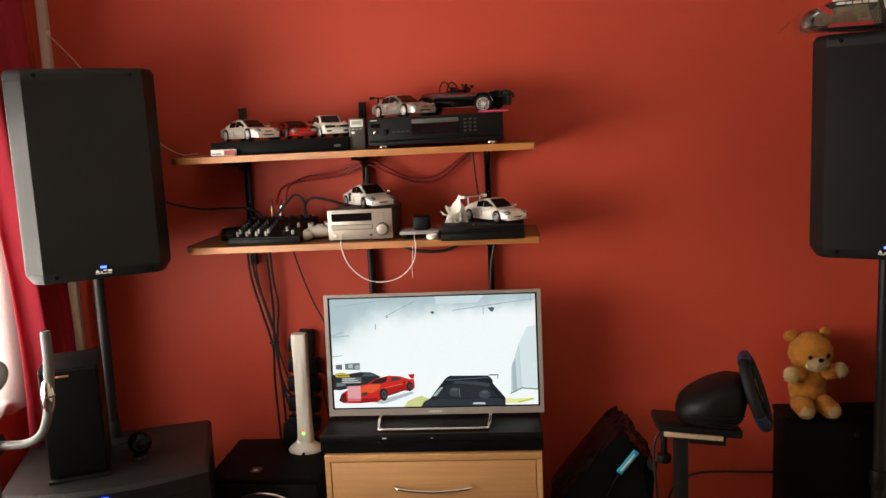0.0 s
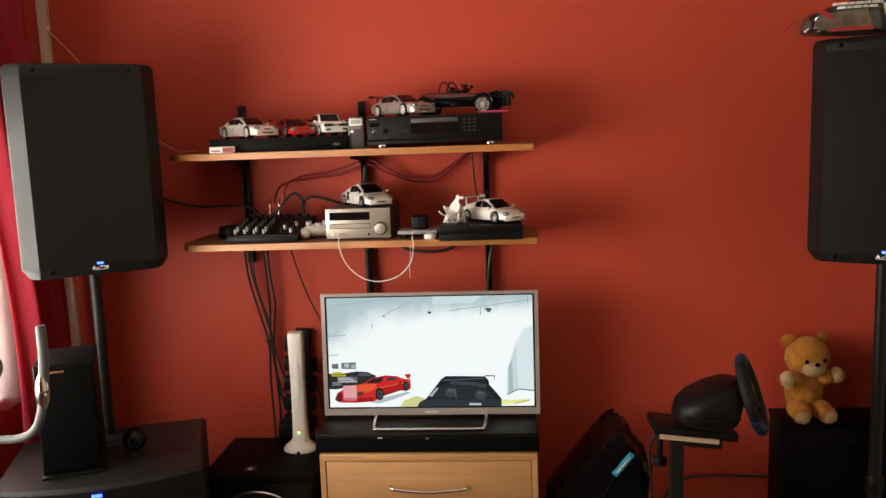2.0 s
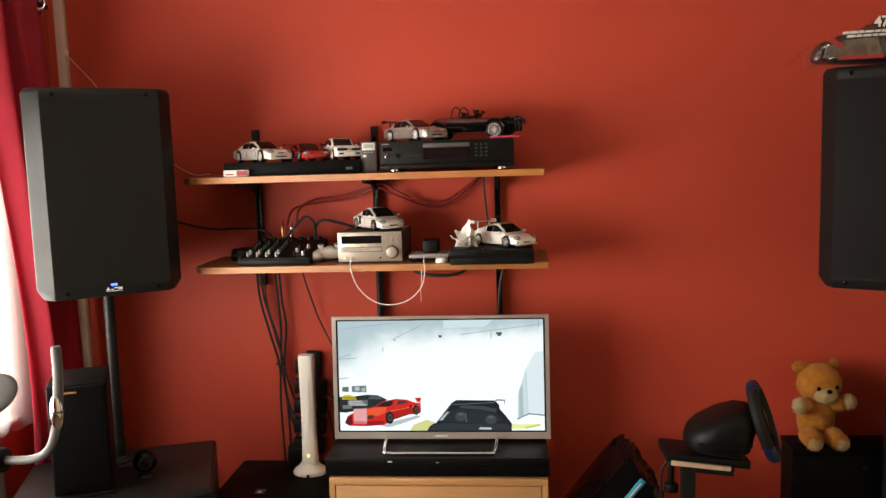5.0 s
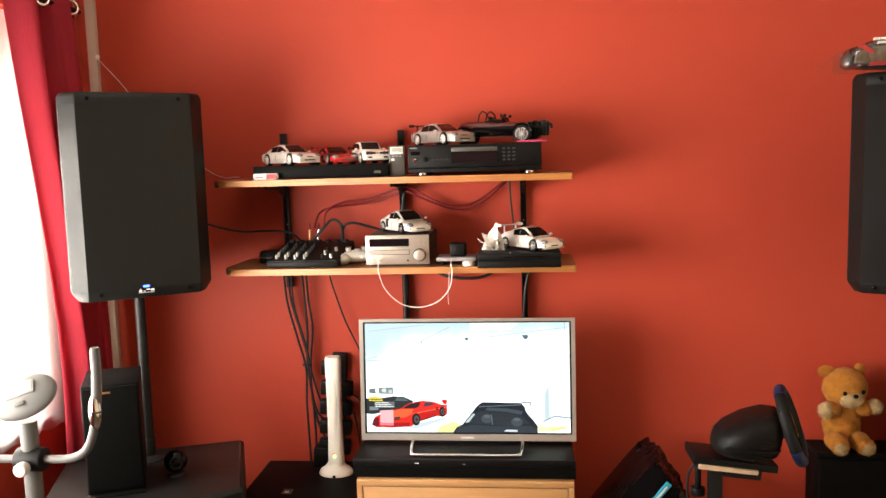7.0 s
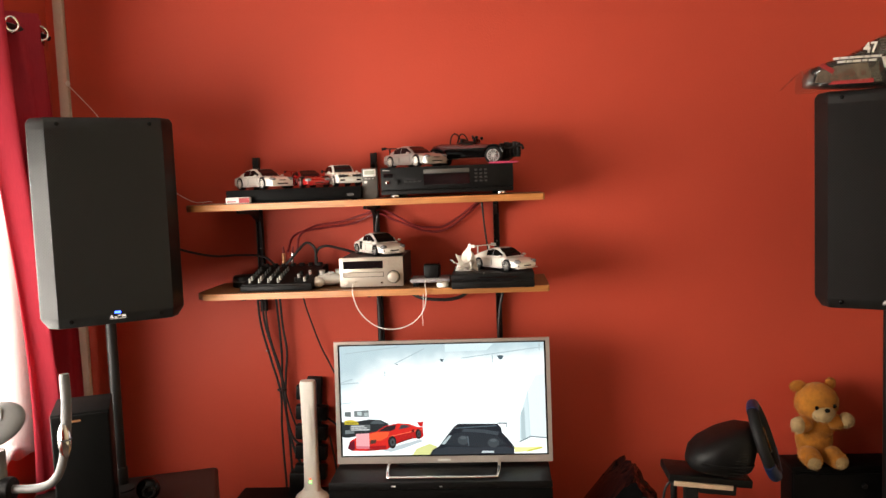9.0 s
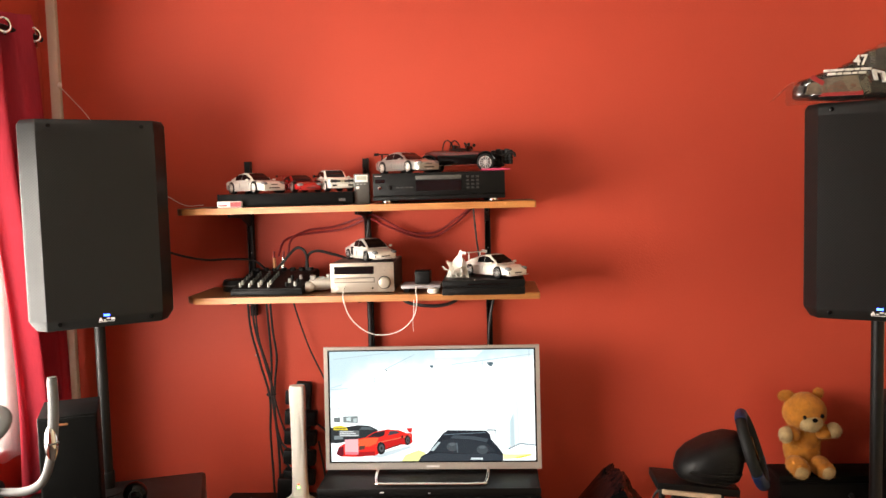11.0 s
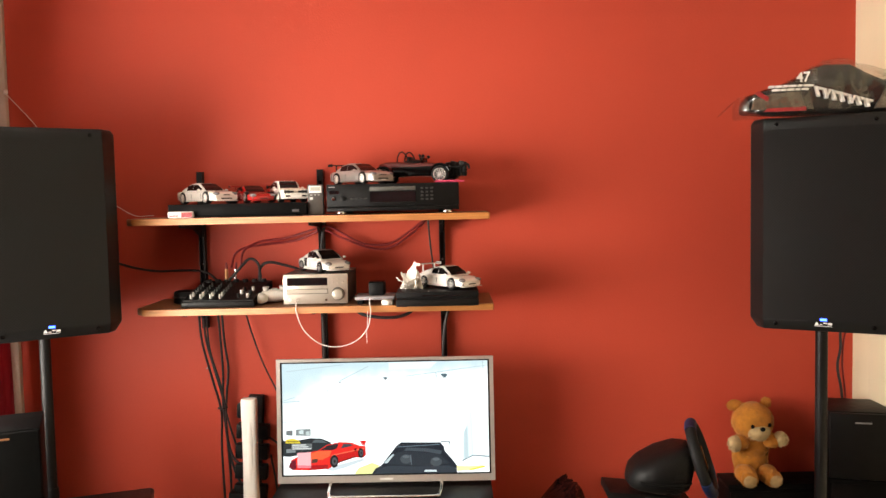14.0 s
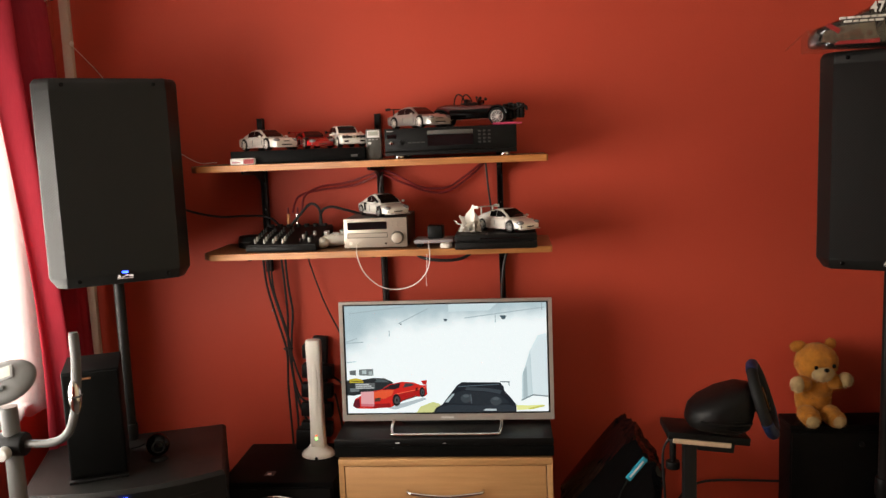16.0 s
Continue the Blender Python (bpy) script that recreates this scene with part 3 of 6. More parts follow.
for i, m in enumerate((CHROME, CHROME)):
    x = -0.035 + i * 0.030
    plug = part("plug", cyl((x, 0.205, 0.07), (x + 0.004 * i, 0.205, 0.112), 0.0062, seg=12), LABEL_COPPER if i == 0 else CHROME, t, "shiny audio plug")
    part("plug_sleeve", cyl((x + 0.004 * i, 0.205, 0.112), (x + 0.006 * i, 0.205, 0.135), 0.005, 0.003, 12), CABLE_RED, plug, "red plug sleeve")
cable("audio_cable", [(-0.515, 2.895, 1.40), (-0.505, 2.91, 1.455), (-0.45, 2.94, 1.485), (-0.36, 2.955, 1.495), (-0.24, 2.95, 1.53), (-0.20, 2.95, 1.53), (-0.10, 2.955, 1.475), (-0.035, 2.955, 1.463), (0.03, 2.955, 1.475), (0.13, 2.96, 1.545), (0.15, 2.97, 1.575)], 0.0042, CABLE_RED, "dark red audio cable sagging under the upper shelf")
cable("audio_cable", [(-0.55, 2.895, 1.395), (-0.535, 2.93, 1.45), (-0.47, 2.95, 1.47), (-0.33, 2.965, 1.485), (-0.23, 2.955, 1.52), (-0.17, 2.96, 1.495), (-0.06, 2.965, 1.452), (0.02, 2.965, 1.455), (0.12, 2.97, 1.525), (0.16, 2.975, 1.57)], 0.0042, CABLE_RED, "dark red audio cable sagging under the upper shelf")
cable("jack_cable", [(-0.56, 2.90, 1.35), (-0.525, 2.89, 1.385), (-0.485, 2.90, 1.425), (-0.455, 2.90, 1.41), (-0.448, 2.90, 1.37), (-0.448, 2.90, 1.345)], 0.005, CABLE_BLACK, "thick black jack cable arching over the mixer")
cable("jack_cable", [(-0.455, 2.91, 1.345), (-0.447, 2.91, 1.395), (-0.415, 2.91, 1.412), (-0.365, 2.92, 1.40), (-0.32, 2.93, 1.385), (-0.28, 2.95, 1.365), (-0.26, 2.96, 1.34)], 0.005, CABLE_BLACK, "thick black jack cable running behind the amplifier")
cable("mains_cable", [(-1.02, 2.80, 1.47), (-0.93, 2.90, 1.412), (-0.84, 2.95, 1.385), (-0.75, 2.955, 1.385), (-0.66, 2.955, 1.378), (-0.61, 2.94, 1.34), (-0.60, 2.93, 1.30)], 0.0042, CABLE_BLACK, "black cable from the loudspeaker to the mixer")
t = thing("power_brick", (-0.70, 2.86, SL), 8, "round black mains adapter on the shelf", "power adapter")
part("case", cyl((0, 0, 0), (0, 0, 0.042), 0.045, 0.042, 24, 0.006), BLACK_PLASTIC, t)
part("ridge", ring((0, 0, 0.022), 0.0435, 0.0025, (0, 0, 1)), DARK_GREY, t)

# champagne-coloured mini amplifier
t = thing("mini_amplifier", (-0.222, 2.715, SL), 0, "champagne-coloured mini receiver with disc slot and big knob", "amplifier")
part("case", box(-0.105, 0.105, 0.006, 0.27, 0.006, 0.103, 0.002), DARK_GREY, t)
part("front_panel", box(-0.1075, 0.1075, 0.0, 0.009, 0.005, 0.104, 0.002), ALUMINIUM, t)
part("display", box(-0.094, 0.040, -0.001, 0.001, 0.066, 0.092), DISPLAY, t, "dark display window")
part("disc_tray", box(-0.094, 0.040, -0.002, 0.001, 0.040, 0.053, 0.0008, 1), ALUMINIUM, t, "disc tray front")
part("tray_gap", box(-0.096, 0.042, -0.0005, 0.001, 0.038, 0.055), DARK_GREY, t)
knob = part("volume_knob", cyl((0.075, 0.0, 0.037), (0.075, -0.016, 0.037), 0.019, 0.018, 28, 0.002), ALUMINIUM, t, "big bright volume knob")
part("knob_ring", ring((0.075, -0.001, 0.037), 0.0205, 0.0016, (0, 1, 0)), DARK_GREY, knob)
for i in range(3):
    for k in range(2):
        part("button", cyl((0.056 + i * 0.018, 0, 0.074 + k * 0.014), (0.056 + i * 0.018, -0.003, 0.074 + k * 0.014), 0.0042, seg=12), ALUMINIUM, t)
part("headphone_socket", cyl((-0.058, 0, 0.020), (-0.058, -0.002, 0.020), 0.006, seg=14), ALUMINIUM, t)
part("power_button", cyl((-0.085, 0, 0.020), (-0.085, -0.003, 0.020), 0.006, seg=14), WHITE_PLASTIC, t)
part("sensor", cyl((0.035, 0, 0.018), (0.035, -0.001, 0.018), 0.003, seg=10), DISPLAY, t)
part("name_plate", box(-0.098, -0.072, -0.0008, 0.001, 0.0955, 0.0985), GREY_PLASTIC, t, "small grey printed bar")
for x in (-0.085, 0.085):
    for y in (0.03, 0.24):
        part("foot", cyl((x, y, 0), (x, y, 0.007), 0.012), RUBBER, t)
cable("headphone_lead", [(-0.280, 2.710, 1.299), (-0.281, 2.685, 1.296), (-0.278, 2.664, 1.262), (-0.255, 2.660, 1.205), (-0.205, 2.660, 1.160), (-0.145, 2.660, 1.148), (-0.085, 2.660, 1.166), (-0.045, 2.660, 1.210), (-0.035, 2.662, 1.262), (-0.038, 2.668, 1.287), (-0.04, 2.70, 1.300)], 0.0017, CABLE_WHITE, "thin white lead looping below the shelf edge")
cable("headphone_lead", [(-0.045, 2.664, 1.262), (-0.047, 2.660, 1.215), (-0.05, 2.660, 1.195), (-0.049, 2.660, 1.158)], 0.0009, CABLE_WHITE, "short loose white lead end hanging down")

# white game pad
t = thing("game_controller", (-0.368, 2.775, SL), 20, "white game controller lying on the shelf", "game controller")
b = join(ball((0.0, 0.03, 0.026), (0.060, 0.038, 0.022)), ball((-0.050, 0.012, 0.020), (0.026, 0.042, 0.019)))
join(b, ball((0.050, 0.012, 0.020), (0.026, 0.042, 0.019)))
part("shell", b, WHITE_PLASTIC, t, angle=80)
for x in (-0.03, 0.026):
    part("thumb_stick", cyl((x, 0.024, 0.044), (x, 0.022, 0.058), 0.009, 0.011, 14), LIGHT_GREY, t)
part("direction_pad", box(-0.010, 0.010, 0.010, 0.030, 0.043, 0.052, 0.002), LIGHT_GREY, t)

# white slim drive, black docking box, round white puck
t = thing("white_router", (-0.025, 2.71, SL), 1, "flat white box on the shelf under a black one", "router")
part("case", box(-0.066, 0.066, 0.0, 0.11, 0.014, 0.026, 0.003), ROUTER_GREY, t)
for x in (-0.05, 0.05):
    part("foot", box(x - 0.008, x + 0.008, 0.01, 0.10, 0.0, 0.013), BLACK_PLASTIC, t)
t = thing("black_dock", (-0.022, 2.735, SL + 0.026), -4, "small black box with rounded edges on the white one", "adapter")
part("case", box(-0.026, 0.026, 0.0, 0.05, 0.0, 0.044, 0.005), BLACK_PLASTIC, t)
part("lid", box(-0.024, 0.024, 0.003, 0.047, 0.043, 0.047, 0.001, 1), BLACK_GLOSS, t)
t = thing("white_puck", (0.018, 2.695, SL), 0, "round white puck at the shelf edge", "puck")
part("case", cyl((0, 0, 0), (0, 0, 0.017), 0.021, 0.019, 24, 0.004), WHITE_PLASTIC, t)

t = thing("game_console", (0.185, 2.605, SL), 0, "flat black game console on the shelf under a model car", "game console")
t.scale = (0.965, 1, 1)
part("lower_case", box(-0.137, 0.137, 0.0, 0.27, 0.003, 0.026, 0.003), BLACK_PLASTIC, t)
part("upper_case", box(-0.137, 0.137, 0.004, 0.27, 0.029, 0.050, 0.003), BLACK_PLASTIC, t)
part("waist", box(-0.133, 0.133, 0.006, 0.26, 0.025, 0.030), BLACK_PLASTIC, t)
part("disc_slot", box(-0.05, 0.08, -0.0006, 0.006, 0.0365, 0.0385), DISPLAY, t)
part("status_line", box(-0.030, -0.0285, 0.0025, 0.03, 0.0495, 0.0512), LABEL_WHITE, t, "thin pale light line")
for x in (-0.11, 0.11):
    part("foot", box(x - 0.01, x + 0.01, 0.02, 0.24, 0.0, 0.004), RUBBER, t)

# crumpled tissue beside the model car
rng = random.Random(5)
t = thing("tissue", (0.100, 2.685, SL + 0.050), 0, "crumpled white tissue standing on the black console", "tissue")
# folds: direction round the foot, reach outwards, height
for a0, reach, high in ((3.3, 0.046, 0.034), (2.6, 0.034, 0.050), (0.4, 0.010, 0.088), (1.3, 0.020, 0.070), (4.4, 0.045, 0.018), (5.3, 0.036, 0.040), (0.1, 0.040, 0.030)):
    rows = []
    for k in range(7):
        f = k / 6
        w = 0.036 * (1 - f) ** 0.7 + 0.003
        r0, h = 0.004 + reach * f ** 1.2, high * f ** 0.8
        rows.append([(math.cos(a0) * (r0 + rng.uniform(-0.004, 0.004)) - math.sin(a0) * w * (j - 2) / 2, math.sin(a0) * r0 + math.cos(a0) * w * (j - 2) / 2, 0.001 + h + rng.uniform(0, 0.007)) for j in range(5)])
    b = loft(rows, caps=False, closed=False)
    bmesh.ops.solidify(b, geom=b.faces[:], thickness=0.0006)
    part("fold", b, PAPER, t, angle=25)


# ---------------------------------------------------------------- model cars
BODY = [(-0.50, 0.70, 0.30, 0.44, 0.49), (-0.47, 0.88, 0.20, 0.53, 0.61), (-0.38, 0.98, 0.15, 0.58, 0.655), (-0.22, 1.0, 0.13, 0.58, 0.63), (0.0, 0.97, 0.12, 0.56, 0.60), (0.2, 1.0, 0.12, 0.55, 0.60), (0.33, 0.99, 0.13, 0.50, 0.565), (0.43, 0.93, 0.14, 0.43, 0.50), (0.48, 0.82, 0.15, 0.37, 0.43), (0.50, 0.72, 0.17, 0.33, 0.37)]

BLUNT_TAIL = [(-0.50, 0.80, 0.24, 0.50, 0.57), (-0.475, 0.92, 0.18, 0.57, 0.645)]
BLUNT_NOSE = [(0.33, 0.99, 0.13, 0.54, 0.61), (0.43, 0.96, 0.13, 0.50, 0.57), (0.475, 0.90, 0.14, 0.46, 0.52), (0.50, 0.80, 0.16, 0.40, 0.45)]


def spline(rows, x):
    for a, b in zip(rows, rows[1:]):
        if x <= b[0]:
            f = (x - a[0]) / (b[0] - a[0])
            f = f * f * (3 - 2 * f) * 0.5 + f * 0.5
            return [p + (q - p) * f for p, q in zip(a[1:], b[1:])]
    return list(rows[-1][1:])


def wheel(parent, x, y, r, w, rim_mat, spokes=10, tyre=RUBBER, thin=0.075):
    sy = 1 if y > 0 else -1
    prof = [(0.60, 0.5), (0.80, 0.52), (0.95, 0.46), (1.0, 0.3), (1.0, -0.3), (0.95, -0.46), (0.80, -0.5), (0.6, -0.5)]
    rows = []
    for i in range(25):
        a = i * math.tau / 24
        rows.append([(x + p * r * math.cos(a), y + q * w, r + p * r * math.sin(a)) for p, q in prof])
    ty = part("wheel", loft(rows, caps=False), tyre, parent, "rubber tyre")
    b = ring((x, y + sy * w * 0.45, r), r * 0.68, r * 0.075, (0, 1, 0), 20, 6)
    join(b, cyl((x, y + sy * w * 0.2, r), (x, y + sy * w * 0.30, r), r * 0.62, seg=20), None, 1)
    for i in range(spokes):
        a = i * math.tau / spokes
        m = Matrix.Translation((x, y + sy * w * 0.40, r)) @ Matrix.Rotation(-a, 4, "Y")
        join(b, box(r * 0.05, r * 0.64, -w * 0.07, w * 0.07, -r * thin, r * thin, m=m))
    join(b, cyl((x, y + sy * w * 0.3, r), (x, y + sy * w * 0.5, r), r * 0.14, seg=10))
    part("rim", b, None, ty, "spoked metal rim", 40, [rim_mat, DARK_GREY])
    return ty


def model_car(name, loc, turn, L, W, H, paint, label, rim=RIM_SILVER, cabin=(-0.43, -0.21, 0.03, 0.27), roof=0.64, hood=1.0, wing=None, box_front=False, side_blade=False, lights="oval", blunt=False):
    t = thing(name, loc, turn, label, "model car", "model cars")
    rows = [(a, b, c, d * hood, e * hood) for a, b, c, d, e in BODY]
    if box_front:
        rows = [(a, min(1, b + (0.14 if abs(a) > 0.42 else 0)), c, d + (0.14 if a > 0.4 else 0.04 if a > 0.3 else 0), e + (0.13 if a > 0.4 else 0.04 if a > 0.3 else 0)) for a, b, c, d, e in rows]
    if blunt:
        rows = BLUNT_TAIL + rows[2:6] + BLUNT_NOSE
    rings, n = [], 40
    for i in range(n + 1):
        u = -0.5 + i / n
        w, zb, zs, zt = spline(rows, u)
        w, zb, zs, zt = w * W / 2, zb * H, zs * H, zt * H
        half = [(w * 0.80, zb), (w * 0.97, zb + 0.03 * H), (w, (zb * 0.6 + zs * 0.4)), (w * 0.985, zs * 0.93 + zb * 0.07), (w * 0.93, zs), (w * 0.78, zs * 0.3 + zt * 0.7), (w * 0.4, zt)]
        rings.append([(u * L, y, z) for y, z in half] + [(u * L, -y, z) for y, z in half[::-1]])
    part("body", loft(rings), paint, t, angle=50)
    z0, z1 = 0.565 * H * (1 if hood >= 1 else hood), H
    xr0, xr1, xf1, xf0 = [c * L for c in cabin]

    top_line = [(xr0, 0.02), (xr0 * 0.6 + xr1 * 0.4, 0.46), (xr1, 0.86), (xr1 * 0.5 + xf1 * 0.5, 1.0), (xf1, 0.93), (xf1 * 0.5 + xf0 * 0.5, 0.53), (xf0, 0.02)]

    def cab(x):
        """Height, base and roof half widths of the cabin at x."""
        h = spline(top_line, x)[0] * (z1 - z0)
        e = abs((x - (xr0 + xf0) / 2) / ((xf0 - xr0) / 2))
        wb = W / 2 * (0.89 - 0.09 * e ** 3)
        return h, wb, wb - W / 2 * (0.89 - roof) * h / (z1 - z0)

    rings = []
    for i in range(37):
        x = xr0 + (xf0 - xr0) * i / 36
        h, wb, wt = cab(x)
        half = [(wb, 0), (wb + (wt - wb) * 0.5, 0.52 * h), (wt, 0.86 * h), (wt * 0.93, 0.95 * h), (wt * 0.7, 0.99 * h), (0.25 * wt, h)]
        rings.append([(x, y, z0 + z) for y, z in half] + [(x, -y, z0 + z) for y, z in half[::-1]])
    part("cabin", loft(rings), paint, t, angle=60)

    def top_pane(xa, xb, nm):
        g = []
        for k in range(9):
            x = xa + (xb - xa) * k / 8
            h, wb, wt = cab(x)
            g.append([(x + (0.0006 if xb > 0 else -0.0006), wt * 0.86 * j / 5, z0 + h * (1 - 0.022 * abs(j / 5) ** 3) + 0.0009) for j in range(-5, 6)])
        part(nm, loft(g, caps=False, closed=False), CAR_GLASS, t, angle=60)

    def side_pane(xa, xb, sgn):
        g = []
        for k in range(9):
            x = xa + (xb - xa) * k / 8
            h, wb, wt = cab(x)
            lo, hi = 0.18 * (z1 - z0), max(0.20 * (z1 - z0), 0.82 * h)
            g.append([(x, sgn * (wb + (wt - wb) * (z / max(h, 1e-4)) + 0.0009), z0 + z) for z in (lo, (lo + hi) / 2, hi)])
        part("side_window", loft(g, caps=False, closed=False), CAR_GLASS, t, angle=60)

    top_pane(xf1 + 0.015 * L, xf0 - 0.022 * L, "windscreen")
    top_pane(xr0 + 0.03 * L, xr1 - 0.01 * L, "rear_window")
    mid = xr1 * 0.42 + xf1 * 0.58
    for s in (1, -1):
        side_pane(mid + 0.004 * L, xf0 - 0.075 * L, s)
        side_pane(xr1 - 0.035 * L, mid - 0.004 * L, s)
        r = 0.081 * L
        for x in (-0.30 * L, 0.295 * L):
            part("wheel_arch", cyl((x, s * W * 0.40, r * 1.06), (x, s * (W * 0.5 + 0.0002), r * 1.06), r * 1.03, seg=24), BLACK_PLASTIC, t, "dark wheel arch")
            wheel(t, x, s * (W * 0.5 - 0.007), r, 0.018, rim, 10)
        for xs in (xf0 - 0.045 * L, mid - 0.002 * L):
            side = spline(rows, xs / L)[0] * W / 2
            part("door_seam", box(xs - 0.0005, xs + 0.0005, s * side - 0.0012, s * side + 0.0003, 0.24 * H, 0.50 * H), GREY_PLASTIC, t, "grey door seam")
        part("door_handle", box(mid - 0.030, mid - 0.016, s * W * 0.492 - 0.002, s * W * 0.492 + 0.002, 0.50 * H, 0.525 * H, 0.0006, 1), paint, t)
        part("mirror", ball((xf0 - 0.07 * L, s * W * 0.53, 0.64 * H), (0.007, 0.006, 0.0045), 10, 8), paint, t)
        part("sill", box(-0.22 * L, 0.21 * L, s * W * 0.5 - 0.002, s * W * 0.5 + 0.001, 0.12 * H, 0.20 * H, 0.001, 1), paint, t)
        if lights == "oval":
            hz = 0.455 if blunt else 0.415
            part("headlight", ball(((0.462 if blunt else 0.452) * L, s * W * 0.34, hz * H * hood), (0.012, 0.012, 0.007), 12, 8), LAMP_LENS, t, "clear headlight")
        elif lights == "twin":
            for k in (0.26, 0.38):
                part("headlight", cyl((0.49 * L, s * W * k, 0.46 * H), (0.503 * L, s * W * k, 0.46 * H), 0.0062, seg=14), LAMP_LENS, t, "round headlight")
        part("side_intake", box(0.478 * L, 0.497 * L, s * W * 0.30 - 0.009, s * W * 0.30 + 0.009, 0.20 * H, 0.29 * H, 0.001, 1), BLACK_PLASTIC, t)
        if side_blade:
            part("side_blade", box(-0.20 * L, -0.13 * L, s * W * 0.487 - 0.002, s * W * 0.487 + 0.0022, 0.24 * H, 0.62 * H, 0.001, 1), BLACK_PLASTIC, t, "black side blade")
    if box_front:
        part("grille", box(0.497 * L, 0.504 * L, -W * 0.42, W * 0.42, 0.41 * H, 0.51 * H, 0.001, 1), BLACK_PLASTIC, t, "black front grille")
        for s in (-1, 1):
            part("kidney", box(0.502 * L, 0.507 * L, s * W * 0.045 - 0.003, s * W * 0.045 + 0.003, 0.41 * H, 0.51 * H, 0.001, 1), CHROME, t)
        part("front_bumper", box(0.48 * L, 0.515 * L, -W * 0.46, W * 0.46, 0.20 * H, 0.36 * H, 0.003), paint, t)
        part("number_panel", box(0.514 * L, 0.517 * L, -W * 0.14, W * 0.14, 0.24 * H, 0.31 * H), LABEL_WHITE, t)
        for s in (-1, 1):
            part("fog_light", box(0.513 * L, 0.517 * L, s * W * 0.3 - 0.008, s * W * 0.3 + 0.008, 0.24 * H, 0.31 * H), CAR_GLASS, t)
        for x0_ in (-0.05, 0.02):
            part("race_decal", box(x0_ * L, (x0_ + 0.05) * L, -W * 0.5 - 0.001, -W * 0.5 + 0.002, 0.3 * H, 0.44 * H), LABEL_RED, t, "red printed decal")
    else:
        if blunt:
            part("upper_grille", box(0.478 * L, 0.506 * L, -W * 0.13, W * 0.13, 0.385 * H, 0.432 * H, 0.0015, 1), DARK_GREY, t, "dark radiator grille")
            part("number_panel", box(0.500 * L, 0.5085 * L, -W * 0.10, W * 0.10, 0.165 * H, 0.205 * H), LABEL_WHITE, t)
        part("grille", box(0.475 * L, 0.503 * L, -W * (0.22 if blunt else 0.17), W * (0.22 if blunt else 0.17), 0.205 * H, 0.290 * H, 0.002, 1), BLACK_PLASTIC, t, "black front grille")
        part("splitter", box(0.44 * L, 0.512 * L, -W * 0.42, W * 0.42, 0.12 * H, 0.155 * H, 0.001, 1), paint, t)
    if wing:
        zz, mat = wing
        for s in (-1, 1):
            part("wing_strut", box(-0.455 * L, -0.435 * L, s * W * 0.25 - 0.0015, s * W * 0.25 + 0.0015, 0.60 * H, zz * H), mat, t)
            part("wing_end", box(-0.51 * L, -0.40 * L, s * W * 0.47 - 0.001, s * W * 0.47 + 0.001, (zz - 0.06) * H, (zz + 0.07) * H), mat, t)
        part("wing", box(-0.50 * L, -0.41 * L, -W * 0.47, W * 0.47, (zz - 0.01) * H, (zz + 0.035) * H, 0.0012, 1), mat, t, "rear wing")
    return t


BD = SU + 0.045
model_car("model_car", (-0.604, 2.825, BD), -43, 0.250, 0.100, 0.073, WHITE_PAINT, "white model coupe with sporty grille on the slim player", RIM_WHITE, cabin=(-0.43, -0.20, 0.02, 0.22), blunt=True)
model_car("model_car", (-0.450, 2.835, BD), -58, 0.235, 0.098, 0.062, RED_CAR, "red low model sports car between two white ones", RIM_SILVER, cabin=(-0.36, -0.16, -0.02, 0.17), wing=(0.95, RED_CAR))
model_car("model_car", (-0.328, 2.825, BD), -64, 0.225, 0.092, 0.076, WHITE_PAINT, "white boxy model race saloon with black grille", RIM_WHITE, cabin=(-0.40, -0.30, 0.02, 0.16), roof=0.74, box_front=True, lights="twin", wing=(0.72, BLACK_PLASTIC))
CD = SU + 0.100
model_car("model_car", (-0.070, 2.815, CD), -48, 0.250, 0.102, 0.074, SILVER_CAR, "silver model race coupe with a black rear wing", RIM_WHITE, cabin=(-0.41, -0.22, 0.01, 0.21), blunt=True, wing=(0.93, BLACK_PLASTIC))
model_car("model_car", (-0.210, 2.835, SL + 0.104), -54, 0.226, 0.104, 0.076, WHITE_PAINT, "white model supercar with black side blade on the receiver", RIM_SILVER, cabin=(-0.38, -0.12, 0.05, 0.28), side_blade=True, hood=0.97)
model_car("model_car", (0.222, 2.735, SL + 0.050), -49, 0.232, 0.100, 0.074, WHITE_PAINT, "white rear-engined model race car with a rear wing", RIM_SILVER, cabin=(-0.46, -0.12, 0.05, 0.25), wing=(1.0, WHITE_PAINT))

# open maroon roadster with an exposed engine
t = thing("model_roadster", (0.128, 2.865, CD), -12, "dark red and black open model roadster with wire wheels", "model car", "model cars")
t.scale = (1.17, 1.1, 1.17)
L_, R_ = 0.25, 0.0225
rings = []
for u, w, zb, zt in ((-0.5, 0.012, 0.045, 0.054), (-0.46, 0.030, 0.032, 0.062), (-0.36, 0.040, 0.026, 0.067), (-0.2, 0.043, 0.023, 0.066), (0.0, 0.043, 0.022, 0.062), (0.06, 0.041, 0.022, 0.064), (0.2, 0.035, 0.023, 0.061), (0.32, 0.028, 0.026, 0.055), (0.36, 0.022, 0.030, 0.050)):
    rings.append([(u * L_, w * math.copysign(abs(math.cos(a)) ** 0.5, math.cos(a)), (zb + zt) / 2 + (zt - zb) / 2 * math.copysign(abs(math.sin(a)) ** 0.55, math.sin(a))) for a in [k * math.tau / 24 for k in range(24)]])
